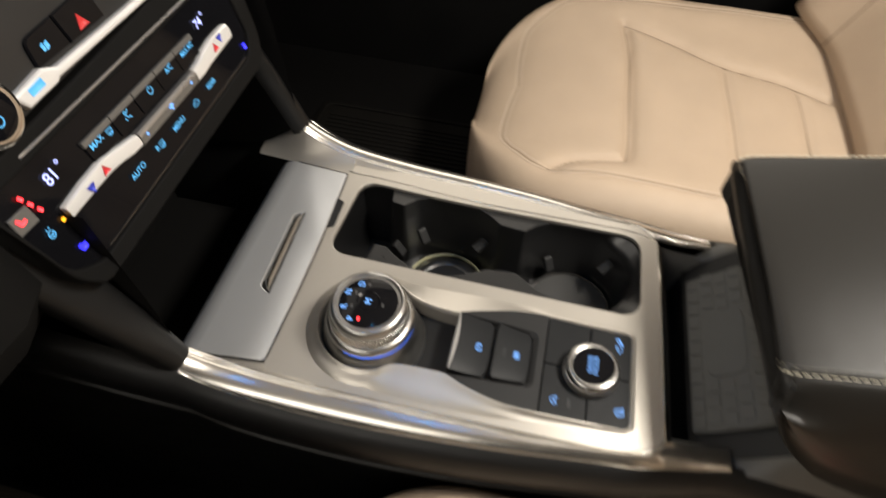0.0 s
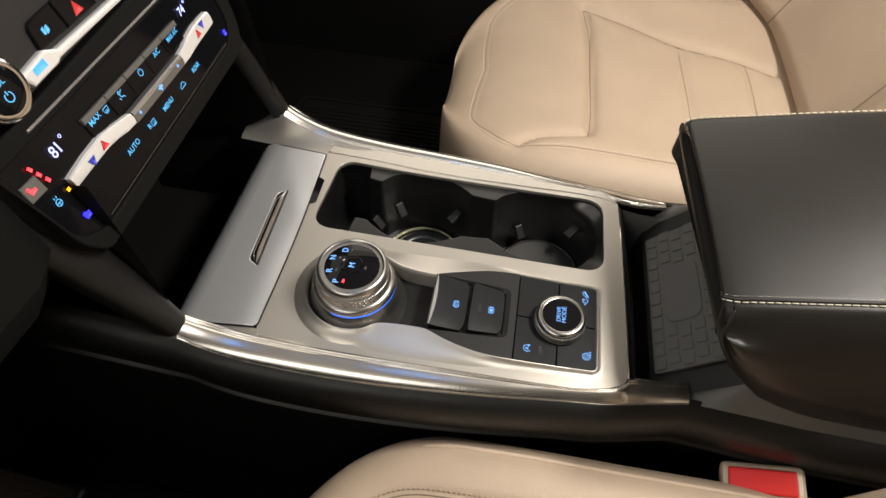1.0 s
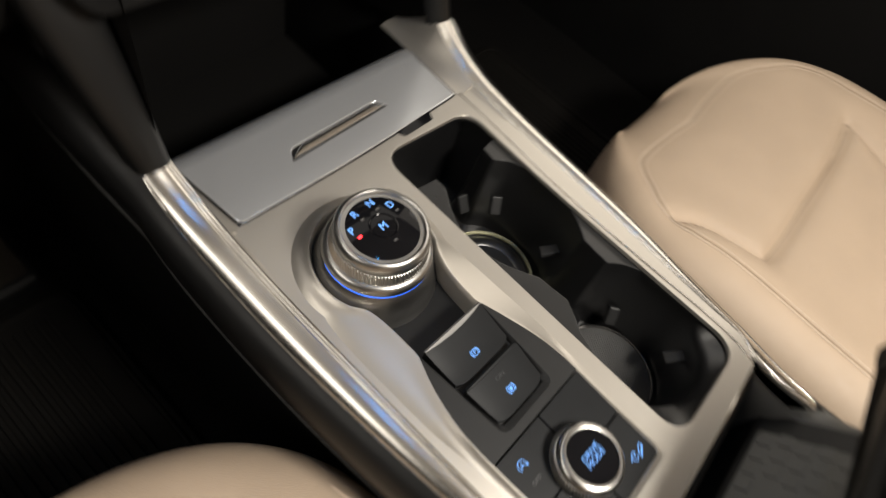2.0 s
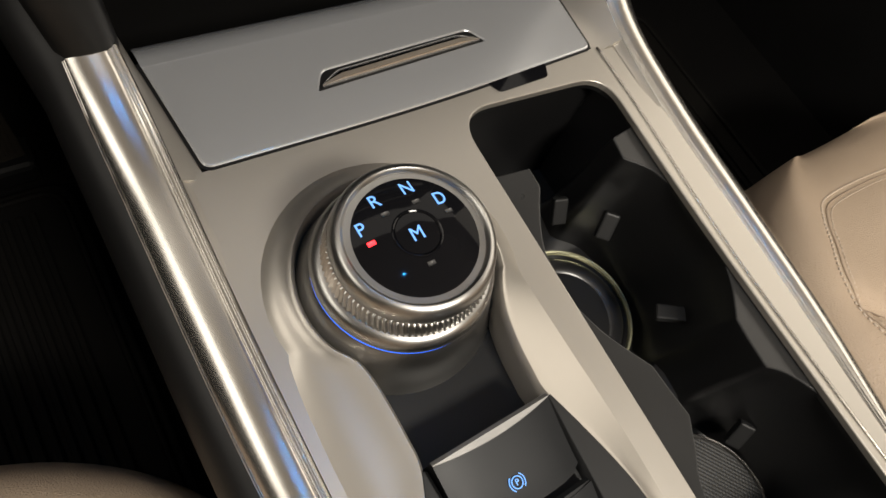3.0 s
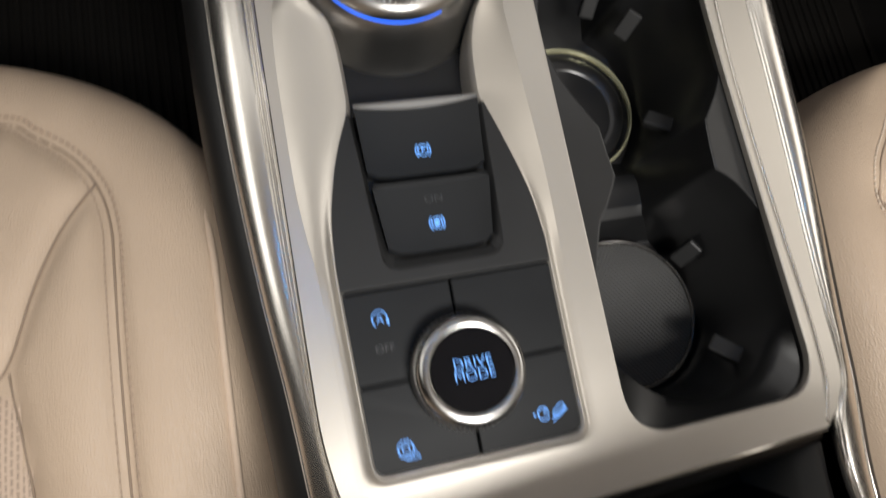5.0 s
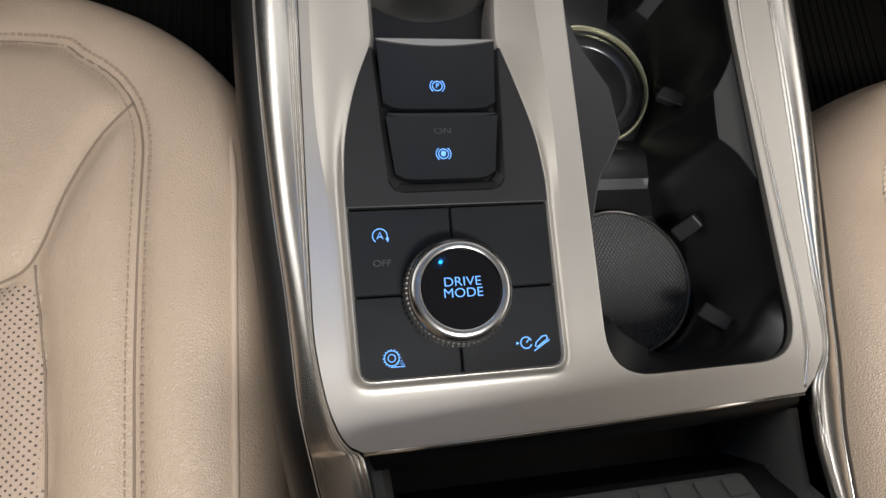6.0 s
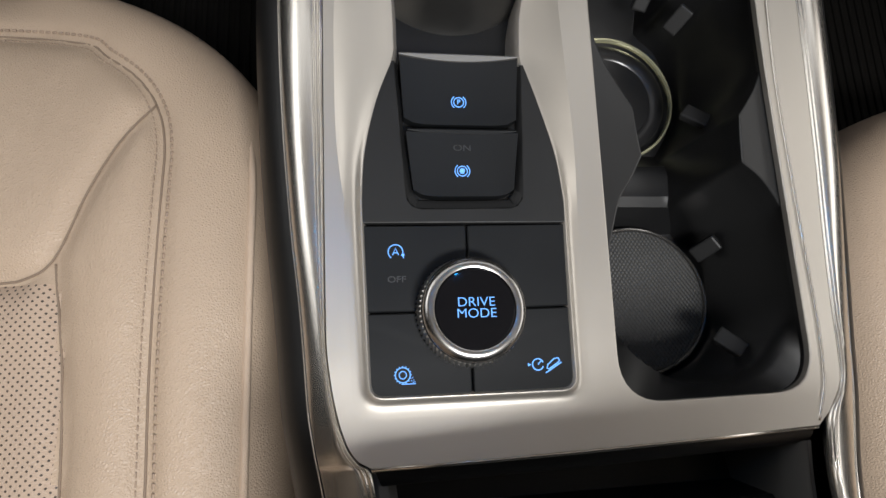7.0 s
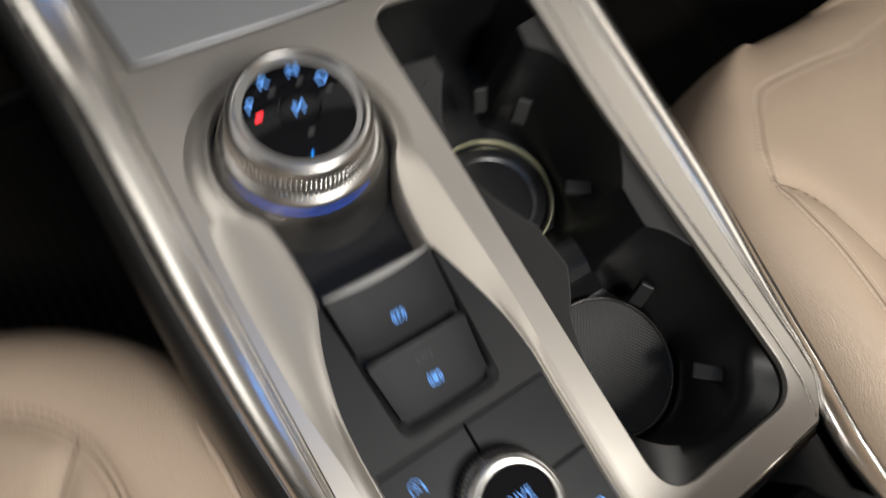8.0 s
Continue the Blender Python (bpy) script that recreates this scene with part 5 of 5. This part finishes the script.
dash = part("dashboard", box(-0.77, 0.90, 0.66, 1.06, 0.10, 0.42, 0.03, 3), BLACK)
structure(dash, "dark dashboard body across the cabin", "dashboard")
stack = part("center_stack", box(-0.125, 0.225, 0.475, 0.70, 0.10, 0.40, 0.02, 3), BLACK)
structure(stack, "dark body of the dash behind the controls", "dashboard")
knee = sharp(loft([[(x, 0.40 + 0.02 * k, 0.215) for x, k in ((-0.70, 3), (-0.30, 1), (-0.135, 0), (-0.108, 0.5))], [(x, 0.395 + 0.02 * k, 0.16) for x, k in ((-0.70, 3), (-0.30, 1), (-0.135, 0), (-0.105, 0.5))], [(x, 0.42 + 0.02 * k, 0.115) for x, k in ((-0.70, 3), (-0.30, 1), (-0.135, 0), (-0.10, 0.5))], [(x, 0.68, 0.06) for x in (-0.70, -0.30, -0.135, -0.10)]], False), 30)
structure(part("knee_panel", knee, TRIM), "dark lower dash panel over the pedals", "dash panel")
glove = sharp(loft([[(x, 0.60 + 0.01 * k, 0.30) for x, k in ((0.86, 2), (0.45, 1), (0.228, 0))], [(x, 0.59 + 0.01 * k, 0.18) for x, k in ((0.86, 2), (0.45, 1), (0.228, 0))], [(x, 0.72, 0.06) for x in (0.86, 0.45, 0.228)]], False), 30)
structure(part("glovebox_panel", glove, TRIM), "dark lower dash panel before the passenger", "dash panel")

climate = thing("climate_panel", "gloss black climate panel with glowing keys in the dashboard", "control panel")
frame_out = rounded(hv_loop([(-0.105, 0.232, 0.004), (-0.098, 0.152, 0.012), (-0.085, 0.134, 0.008), (0.172, 0.131, 0.012), (0.187, 0.150, 0.012), (0.205, 0.232, 0.004)]), 6)
frame_in = rounded(hv_loop([(-0.1025, 0.2195, 0.004), (-0.0955, 0.158, 0.010), (-0.075, 0.1465, 0.006), (0.158, 0.1455, 0.008), (0.173, 0.158, 0.008), (0.178, 0.2105, 0.004)]), 6)
part("panel_frame", on_face(slab(frame_out, 0.003, -0.09, 0.002, [frame_in])), TRIM, climate, "satin black frame")
part("panel_face", on_face(slab(inset(frame_in, -0.0005), 0.0, -0.004)), GLOSS, climate, "gloss black face")
part("silver_line", on_face(slab(hv_loop([(-0.066, 0.2232), (0.185, 0.2125), (0.185, 0.2145), (-0.066, 0.2252)]), 0.0045, 0.0, 0.0008, steps=1)), PEARL, climate, "thin silver accent line")
part("lower_line", on_face(slab(hv_loop([(-0.064, 0.1478), (0.156, 0.1465), (0.157, 0.1470), (-0.064, 0.1483)]), 0.0012, -0.001)), DARKSTEEL, climate)
# upper key row: five keys with grey tops
edges = [-0.0290, 0.0005, 0.0275, 0.0560, 0.0835, 0.1105]
for a, b in zip(edges, edges[1:]):
    tilt = -0.052
    z0 = 0.2038 + tilt * (a + 0.029)
    z1 = 0.2038 + tilt * (b + 0.029)
    key = part("key", on_face(slab(hv_loop([(a + 0.0003, z0 - 0.0165), (b - 0.0003, z1 - 0.0165), (b - 0.0003, z1 - 0.0042), (a + 0.0003, z0 - 0.0042)]), 0.0014, -0.001, 0.0005, steps=1)), GLOSS, climate)
    part("key_top", on_face(slab(hv_loop([(a + 0.0003, z0 - 0.0042), (b - 0.0003, z1 - 0.0042), (b - 0.0003, z1), (a + 0.0003, z0)]), 0.0028, -0.001, 0.0005, steps=1)), GRAPHITE, key, "grey key top")


def label_at(body, x, z, size, m, parent, squeeze=1.0, bold=0.00004):
    return lettering(body, size, hv(x, z, 0.0018), m, parent, bold, squeeze)


def icon_at(lines, width, x, z, m, parent, solid=(), out=0.0018):
    data = ribbon(lines, width, hv(x, z, out)) if lines else ([], [])
    if solid:
        data = merged(data, filled(solid, hv(x, z, out)))
    return part("symbol", data, m, parent)


label_at("MAX", -0.0185, 0.1968, 0.0062, CYANGLOW, climate)
icon_at([[(-0.0028, 0.002), (0.0028, 0.002), (0.0022, -0.0012), (-0.0022, -0.0012), (-0.0028, 0.002)], [(-0.001, -0.0026), (-0.0004, -0.0012), (-0.001, 0.0004)], [(0.0008, -0.0026), (0.0014, -0.0012), (0.0008, 0.0004)]], 0.0006, -0.0052, 0.1948, CYANGLOW, climate)
icon_at([arc(-0.001, 0.0022, 0.0011, 0, 360, 12), [(-0.0014, 0.0006), (-0.0004, -0.0018), (0.0018, -0.0018), (0.0024, -0.0034)], [(-0.0036, -0.0006), (-0.0024, -0.0028)], [(0.0010, 0.0018), (0.0026, 0.0030)]], 0.0007, 0.0148, 0.1930, CYANGLOW, climate)
icon_at([arc(0, 0, 0.0026, 120, 420, 20), [(0, 0.0012), (0, 0.0036)]], 0.0006, 0.0445, 0.1918, CYANGLOW, climate)
label_at("A/C", 0.0712, 0.1915, 0.0060, CYANGLOW, climate, 0.9)
label_at("MAX A/C", 0.0985, 0.1902, 0.0056, CYANGLOW, climate, 0.78)
label_at("AUTO", -0.0083, 0.1630, 0.0060, CYANGLOW, climate)
label_at("R", 0.0170, 0.1618, 0.0060, CYANGLOW, climate)
icon_at([[(-0.002, -0.002), (-0.0022, 0.002), (0.003, 0.002), (0.0028, -0.002), (-0.002, -0.002)], [(-0.0004, -0.003), (0.0002, 0.0), (-0.0004, 0.001)], [(0.0014, -0.003), (0.002, 0.0), (0.0014, 0.001)]], 0.0005, 0.0225, 0.1614, CYANGLOW, climate)
label_at("MENU", 0.0475, 0.1600, 0.0058, CYANGLOW, climate)
icon_at([[(-0.0038, -0.0014), (-0.0036, 0.0006), (-0.0016, 0.0010), (-0.0006, 0.0022), (0.0018, 0.0022), (0.0028, 0.0010), (0.0038, 0.0004), (0.0038, -0.0014), (-0.0038, -0.0014)]], 0.0006, 0.0744, 0.1588, CYANGLOW, climate)
label_at("REAR", 0.1003, 0.1585, 0.0056, CYANGLOW, climate, 0.95)
label_at("81", -0.0590, 0.2040, 0.0112, DIGIT, climate, 0.95, 0.0001)
label_at("74", 0.1255, 0.1962, 0.0100, DIGIT, climate, 0.95, 0.0001)
icon_at([arc(0, 0, 0.0011, 0, 360, 12)], 0.0005, -0.0495, 0.2078, DIGIT, climate)
icon_at([arc(0, 0, 0.0010, 0, 360, 12)], 0.0005, 0.1340, 0.1998, DIGIT, climate)


def rocker_bar(points, m, name="rocker"):
    """A raised rocker: crowned bar through (x, low z, high z) stations."""
    loops = []
    for x, z0, z1 in points:
        p = []
        for f, h in ((0.0, -0.001), (0.03, 0.0028), (0.10, 0.0040), (0.5, 0.0052), (0.86, 0.0048), (0.95, 0.0036), (1.0, -0.001)):
            p.append(tuple(hv(x, z0 + (z1 - z0) * f, h).translation))
        loops.append(p)
    verts, faces = loft(loops, False)
    count = len(loops[0])
    faces += [list(range(count)), [len(verts) - 1 - i for i in range(count)]]
    return part(name, sharp((verts, faces), 28), m, climate, "silver temperature rocker" if m is CHROMEKEY else "")


CHROMEKEY = varied("pearl_silver", (0.82, 0.81, 0.79), 0.30, 0.35, fine=2500, broad=40, tone=0.04, bump=0.02)
rocker_l = rocker_bar([(-0.0692, 0.1795, 0.1878), (-0.0684, 0.1790, 0.1884), (-0.0480, 0.1784, 0.1896), (-0.0260, 0.1776, 0.1894), (-0.0140, 0.1758, 0.1868), (-0.0030, 0.1732, 0.1842), (0.0075, 0.1722, 0.1820)], CHROMEKEY)
rocker_m = rocker_bar([(0.0083, 0.1712, 0.1818), (0.03, 0.1702, 0.1808), (0.06, 0.1690, 0.1795), (0.0885, 0.1678, 0.1782)], GRAPHITE, "fan_bar")
part("fan_edge", sharp(loft([[tuple(hv(x, 0.1782 - 0.0445 * (x - 0.0083) + dz, h).translation) for dz, h in ((0.0, 0.0030), (0.0003, 0.0060), (0.0022, 0.0058), (0.0034, 0.0046), (0.0038, 0.0))] for x in (0.0083, 0.035, 0.062, 0.0885)], False), 30), PEARL, climate, "silver upper edge of the fan bar")
rocker_r = rocker_bar([(0.0893, 0.1680, 0.1782), (0.100, 0.1676, 0.1790), (0.112, 0.1682, 0.1818), (0.125, 0.1684, 0.1828), (0.142, 0.1684, 0.1822), (0.1505, 0.1686, 0.1815), (0.1514, 0.1690, 0.1810)], CHROMEKEY)


def triangle(x, z, up, m, parent):
    s = 1 if up else -1
    part("arrow", filled([[(-0.0036, -0.0028 * s), (0.0036, -0.0028 * s), (0.0, 0.0034 * s)][::s]], hv(x, z, 0.0060), thick=0.0008), m, parent)


triangle(-0.0300, 0.1838, True, REDINK, rocker_l)
triangle(-0.0465, 0.1825, False, BLUEINK, rocker_l)
triangle(0.1240, 0.1760, True, REDINK, rocker_r)
triangle(0.1340, 0.1778, False, BLUEINK, rocker_r)
blade = [(0.0, 0.0), (0.0010, 0.0008), (0.0026, 0.0007), (0.0029, -0.0004), (0.0014, -0.0007)]
for x, z, size in ((0.0155, 0.1762, 0.45), (0.0485, 0.1750, 1.0), (0.0790, 0.1738, 0.45)):
    turns = [[(size * (px * math.cos(a) - py * math.sin(a)), size * (px * math.sin(a) + py * math.cos(a))) for px, py in blade] for a in [k * math.pi / 2 for k in range(4)]]
    part("fan_mark", filled(turns, hv(x, z, 0.0059), thick=0.0006), BLUEGLOW, rocker_m, "backlit blue fan symbol")
# seat heater, wheel heater and side keys
heater = part("heater_key", on_face(slab(hv_loop([(-0.100, 0.1945), (-0.084, 0.1930), (-0.0835, 0.2045), (-0.0985, 0.2060)]), 0.0022, -0.001, 0.0006, steps=1)), GRAPHITE, climate, "grey seat heater key")
icon_at([], 0.001, -0.0930, 0.2008, REDGLOW, heater, [[(-0.0030, 0.002), (-0.0012, 0.0028), (0.0002, -0.0006), (0.0030, -0.0004), (0.0030, -0.0024), (-0.0016, -0.0026)]], out=0.0028)
for k in range(3):
    part("heat_bar", filled([[(-0.0018, -0.0011), (0.0018, -0.0011), (0.0018, 0.0011), (-0.0018, 0.0011)]], hv(-0.0832 + 0.002 * k, 0.2090 - 0.0060 * k, 0.0024) @ Matrix.Rotation(-1.2, 4, "Z")), REDGLOW, climate, "lit red heat bar")
part("amber_lamp", filled([[(-0.0018, -0.0013), (0.0018, -0.0013), (0.0018, 0.0013), (-0.0018, 0.0013)]], hv(-0.0732, 0.1828, 0.002)), AMBER, climate, "lit amber lamp")
icon_at([arc(0, -0.0004, 0.0024, 0, 360, 18), [(-0.0022, -0.0004), (0.0022, -0.0004)], [(0, -0.0004), (0, -0.0026)], [(-0.0012, 0.0030), (-0.0006, 0.0038), (-0.0012, 0.0046)], [(0.0010, 0.0030), (0.0016, 0.0038), (0.0010, 0.0046)]], 0.0006, -0.0856, 0.1828, CYANGLOW, climate)
icon_at([], 0.001, -0.0775, 0.1630, DEEPBLUE, climate, [[(-0.0032, 0.0020), (-0.0010, 0.0030), (0.0012, 0.0014), (0.0034, 0.0012), (0.0030, -0.0028), (-0.0020, -0.0030)]])
icon_at([], 0.001, 0.1618, 0.1545, DEEPBLUE, climate, [[(-0.0024, 0.0026), (0.0016, 0.0026), (0.0018, -0.0028), (-0.0022, -0.0028)]])

# audio controls above
audio = thing("audio_panel", "dark audio panel with chrome bar and lit keys in the dashboard", "control panel")
part("panel_face", on_face(slab(rounded(hv_loop([(-0.115, 0.235, 0.01), (0.205, 0.233, 0.01), (0.205, 0.30, 0.01), (-0.115, 0.30, 0.01)]), 5), 0.0, -0.06, 0.002)), DARK, audio, "satin charcoal panel face")
part("chrome_bar", on_face(slab(hv_loop([(-0.0440, 0.2480), (-0.0385, 0.2375), (-0.0120, 0.2370), (-0.0085, 0.2385), (0.0700, 0.2350), (0.1500, 0.2320), (0.1500, 0.2362), (0.0700, 0.2400), (-0.0060, 0.2440), (-0.0160, 0.2492)]), 0.006, 0.0, 0.0022)), CHROMEKEY, audio, "pearl chrome accent bar")
icon_at([], 0.001, -0.0270, 0.2438, CYANGLOW, audio, [[(-0.0060, -0.0024), (0.0060, -0.0024), (0.0060, 0.0026), (-0.0060, 0.0022)]]).matrix_basis = Matrix.Translation(HV.to_3x3() @ Vector((0, 0, 0.0048)))
part("key", on_face(slab(rounded(hv_loop([(-0.0150, 0.2475, 0.003), (0.0160, 0.2455, 0.001), (0.0160, 0.2640, 0.001), (-0.0110, 0.2640, 0.006)]), 4), 0.0025, -0.001, 0.001, steps=1)), GLOSS, audio)
part("key", on_face(slab(rounded(hv_loop([(0.0168, 0.2455, 0.001), (0.0520, 0.2435, 0.001), (0.0520, 0.2640, 0.001), (0.0168, 0.2640, 0.001)]), 4), 0.0025, -0.001, 0.001, steps=1)), GLOSS, audio)
icon_at([], 0.001, -0.0010, 0.2545, CYANGLOW, audio, [[(-0.0030, -0.0020), (-0.0006, -0.0020), (-0.0006, 0.0030), (-0.0030, 0.0020)], [(0.0000, -0.0028), (0.0030, -0.0014), (0.0030, 0.0026), (0.0000, 0.0016)]]).matrix_basis = Matrix.Translation(HV.to_3x3() @ Vector((0, 0, 0.0012)))
part("hazard_key", filled([[(-0.0050, -0.0040), (0.0050, -0.0040), (0.0, 0.0050)]], hv(0.0325, 0.2515, 0.003), thick=0.001), glow("hazard_red", (0.9, 0.05, 0.05), 0.5), audio, "red hazard triangle")

volume = thing("volume_knob", "round chrome volume knob with gloss black cap on the dashboard", "control knob")
VK = hv(-0.0655, 0.2530, 0.0)


def turned_at(profile, m, n=56):
    bm = turned(profile, n)
    bm.transform(m)
    return bm


part("body", turned_at([(0.0190, 0.0), (0.0196, 0.002), (0.0196, 0.012), (0.0190, 0.0145), (0.0172, 0.0155), (0.0150, 0.0152)], VK), CHROME, volume, "chrome knob body")
vcap = part("cap", turned_at([(0.0152, 0.012), (0.0150, 0.0152), (0.0140, 0.0156), (0.0005, 0.0158)], VK), GLOSS, volume, "gloss black cap")
lettering("VOL", 0.0052, VK @ Matrix.Translation((0, 0.0038, 0.0161)), CYANGLOW, vcap)
part("symbol", ribbon([arc(0, 0, 0.0030, 120, 420, 18), [(0, 0.0012), (0, 0.0040)]], 0.0007, VK @ Matrix.Translation((0, -0.0050, 0.0161))), CYANGLOW, vcap)

# ---------------------------------------------------------------- pedal and floor mats
PEDAL = varied("worn_pedal_rubber", (0.014, 0.0115, 0.009), 0.9, fine=1200, broad=20, tone=0.3, bump=0.4, spec=0.08)


def accelerator_pedal():
    """A floor-hinged pedal with fine ribs along it."""
    pedal = thing("accelerator_pedal", "dark ribbed accelerator pedal standing on the driver floor", "pedal")
    m = Matrix.Translation((-0.1775, 0.606, FLOOR + 0.022)) @ Matrix.Rotation(radians(4), 4, "Z") @ Matrix.Rotation(radians(48), 4, "X")
    plate = slab(rounded([(-0.027, 0.0, 0.006), (0.027, 0.0, 0.006), (0.023, 0.19, 0.010), (-0.023, 0.19, 0.010)], 4), 0.008, -0.004, 0.003)
    plate.transform(m)
    part("pedal_plate", plate, PEDAL, pedal)
    shared = None
    for k in range(9):
        if shared is None:
            ob = part("rib", box(-0.0012, 0.0012, 0.008, 0.180, 0.0075, 0.0096, 0.0006, 1), PEDAL, pedal)
            shared = ob.data
        else:
            ob = part("rib", shared, PEDAL, pedal)
        ob.matrix_basis = m @ Matrix.Translation((0.0048 * (k - 4), 0, 0))
    foot = box(-0.2090, -0.1450, 0.590, 0.630, FLOOR, FLOOR + 0.030, 0.006)
    part("hinge_block", foot, BLACK, pedal, "black hinge block on the floor")
    return pedal


accelerator_pedal()
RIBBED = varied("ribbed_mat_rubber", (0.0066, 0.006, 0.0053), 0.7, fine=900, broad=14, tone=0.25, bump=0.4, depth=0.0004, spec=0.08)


def ribbed_mat(label, x0, x1, y0, y1):
    mat = thing("floor_mat", label, "floor mat", group="floor mats")
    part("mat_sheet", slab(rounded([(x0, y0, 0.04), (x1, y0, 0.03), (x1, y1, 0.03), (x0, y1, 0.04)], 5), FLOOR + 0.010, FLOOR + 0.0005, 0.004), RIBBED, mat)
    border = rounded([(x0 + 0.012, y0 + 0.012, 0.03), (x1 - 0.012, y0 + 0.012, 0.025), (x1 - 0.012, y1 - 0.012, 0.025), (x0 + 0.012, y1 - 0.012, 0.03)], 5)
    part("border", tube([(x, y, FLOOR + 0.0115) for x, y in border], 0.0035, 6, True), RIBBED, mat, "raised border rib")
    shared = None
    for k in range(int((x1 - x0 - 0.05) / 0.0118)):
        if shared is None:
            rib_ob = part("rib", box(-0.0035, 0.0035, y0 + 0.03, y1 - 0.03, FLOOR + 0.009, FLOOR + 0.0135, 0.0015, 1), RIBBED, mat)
            shared = rib_ob.data
        else:
            rib_ob = part("rib", shared, RIBBED, mat)
        rib_ob.matrix_basis = Matrix.Translation((x0 + 0.028 + 0.0118 * k, 0, 0))
    return mat


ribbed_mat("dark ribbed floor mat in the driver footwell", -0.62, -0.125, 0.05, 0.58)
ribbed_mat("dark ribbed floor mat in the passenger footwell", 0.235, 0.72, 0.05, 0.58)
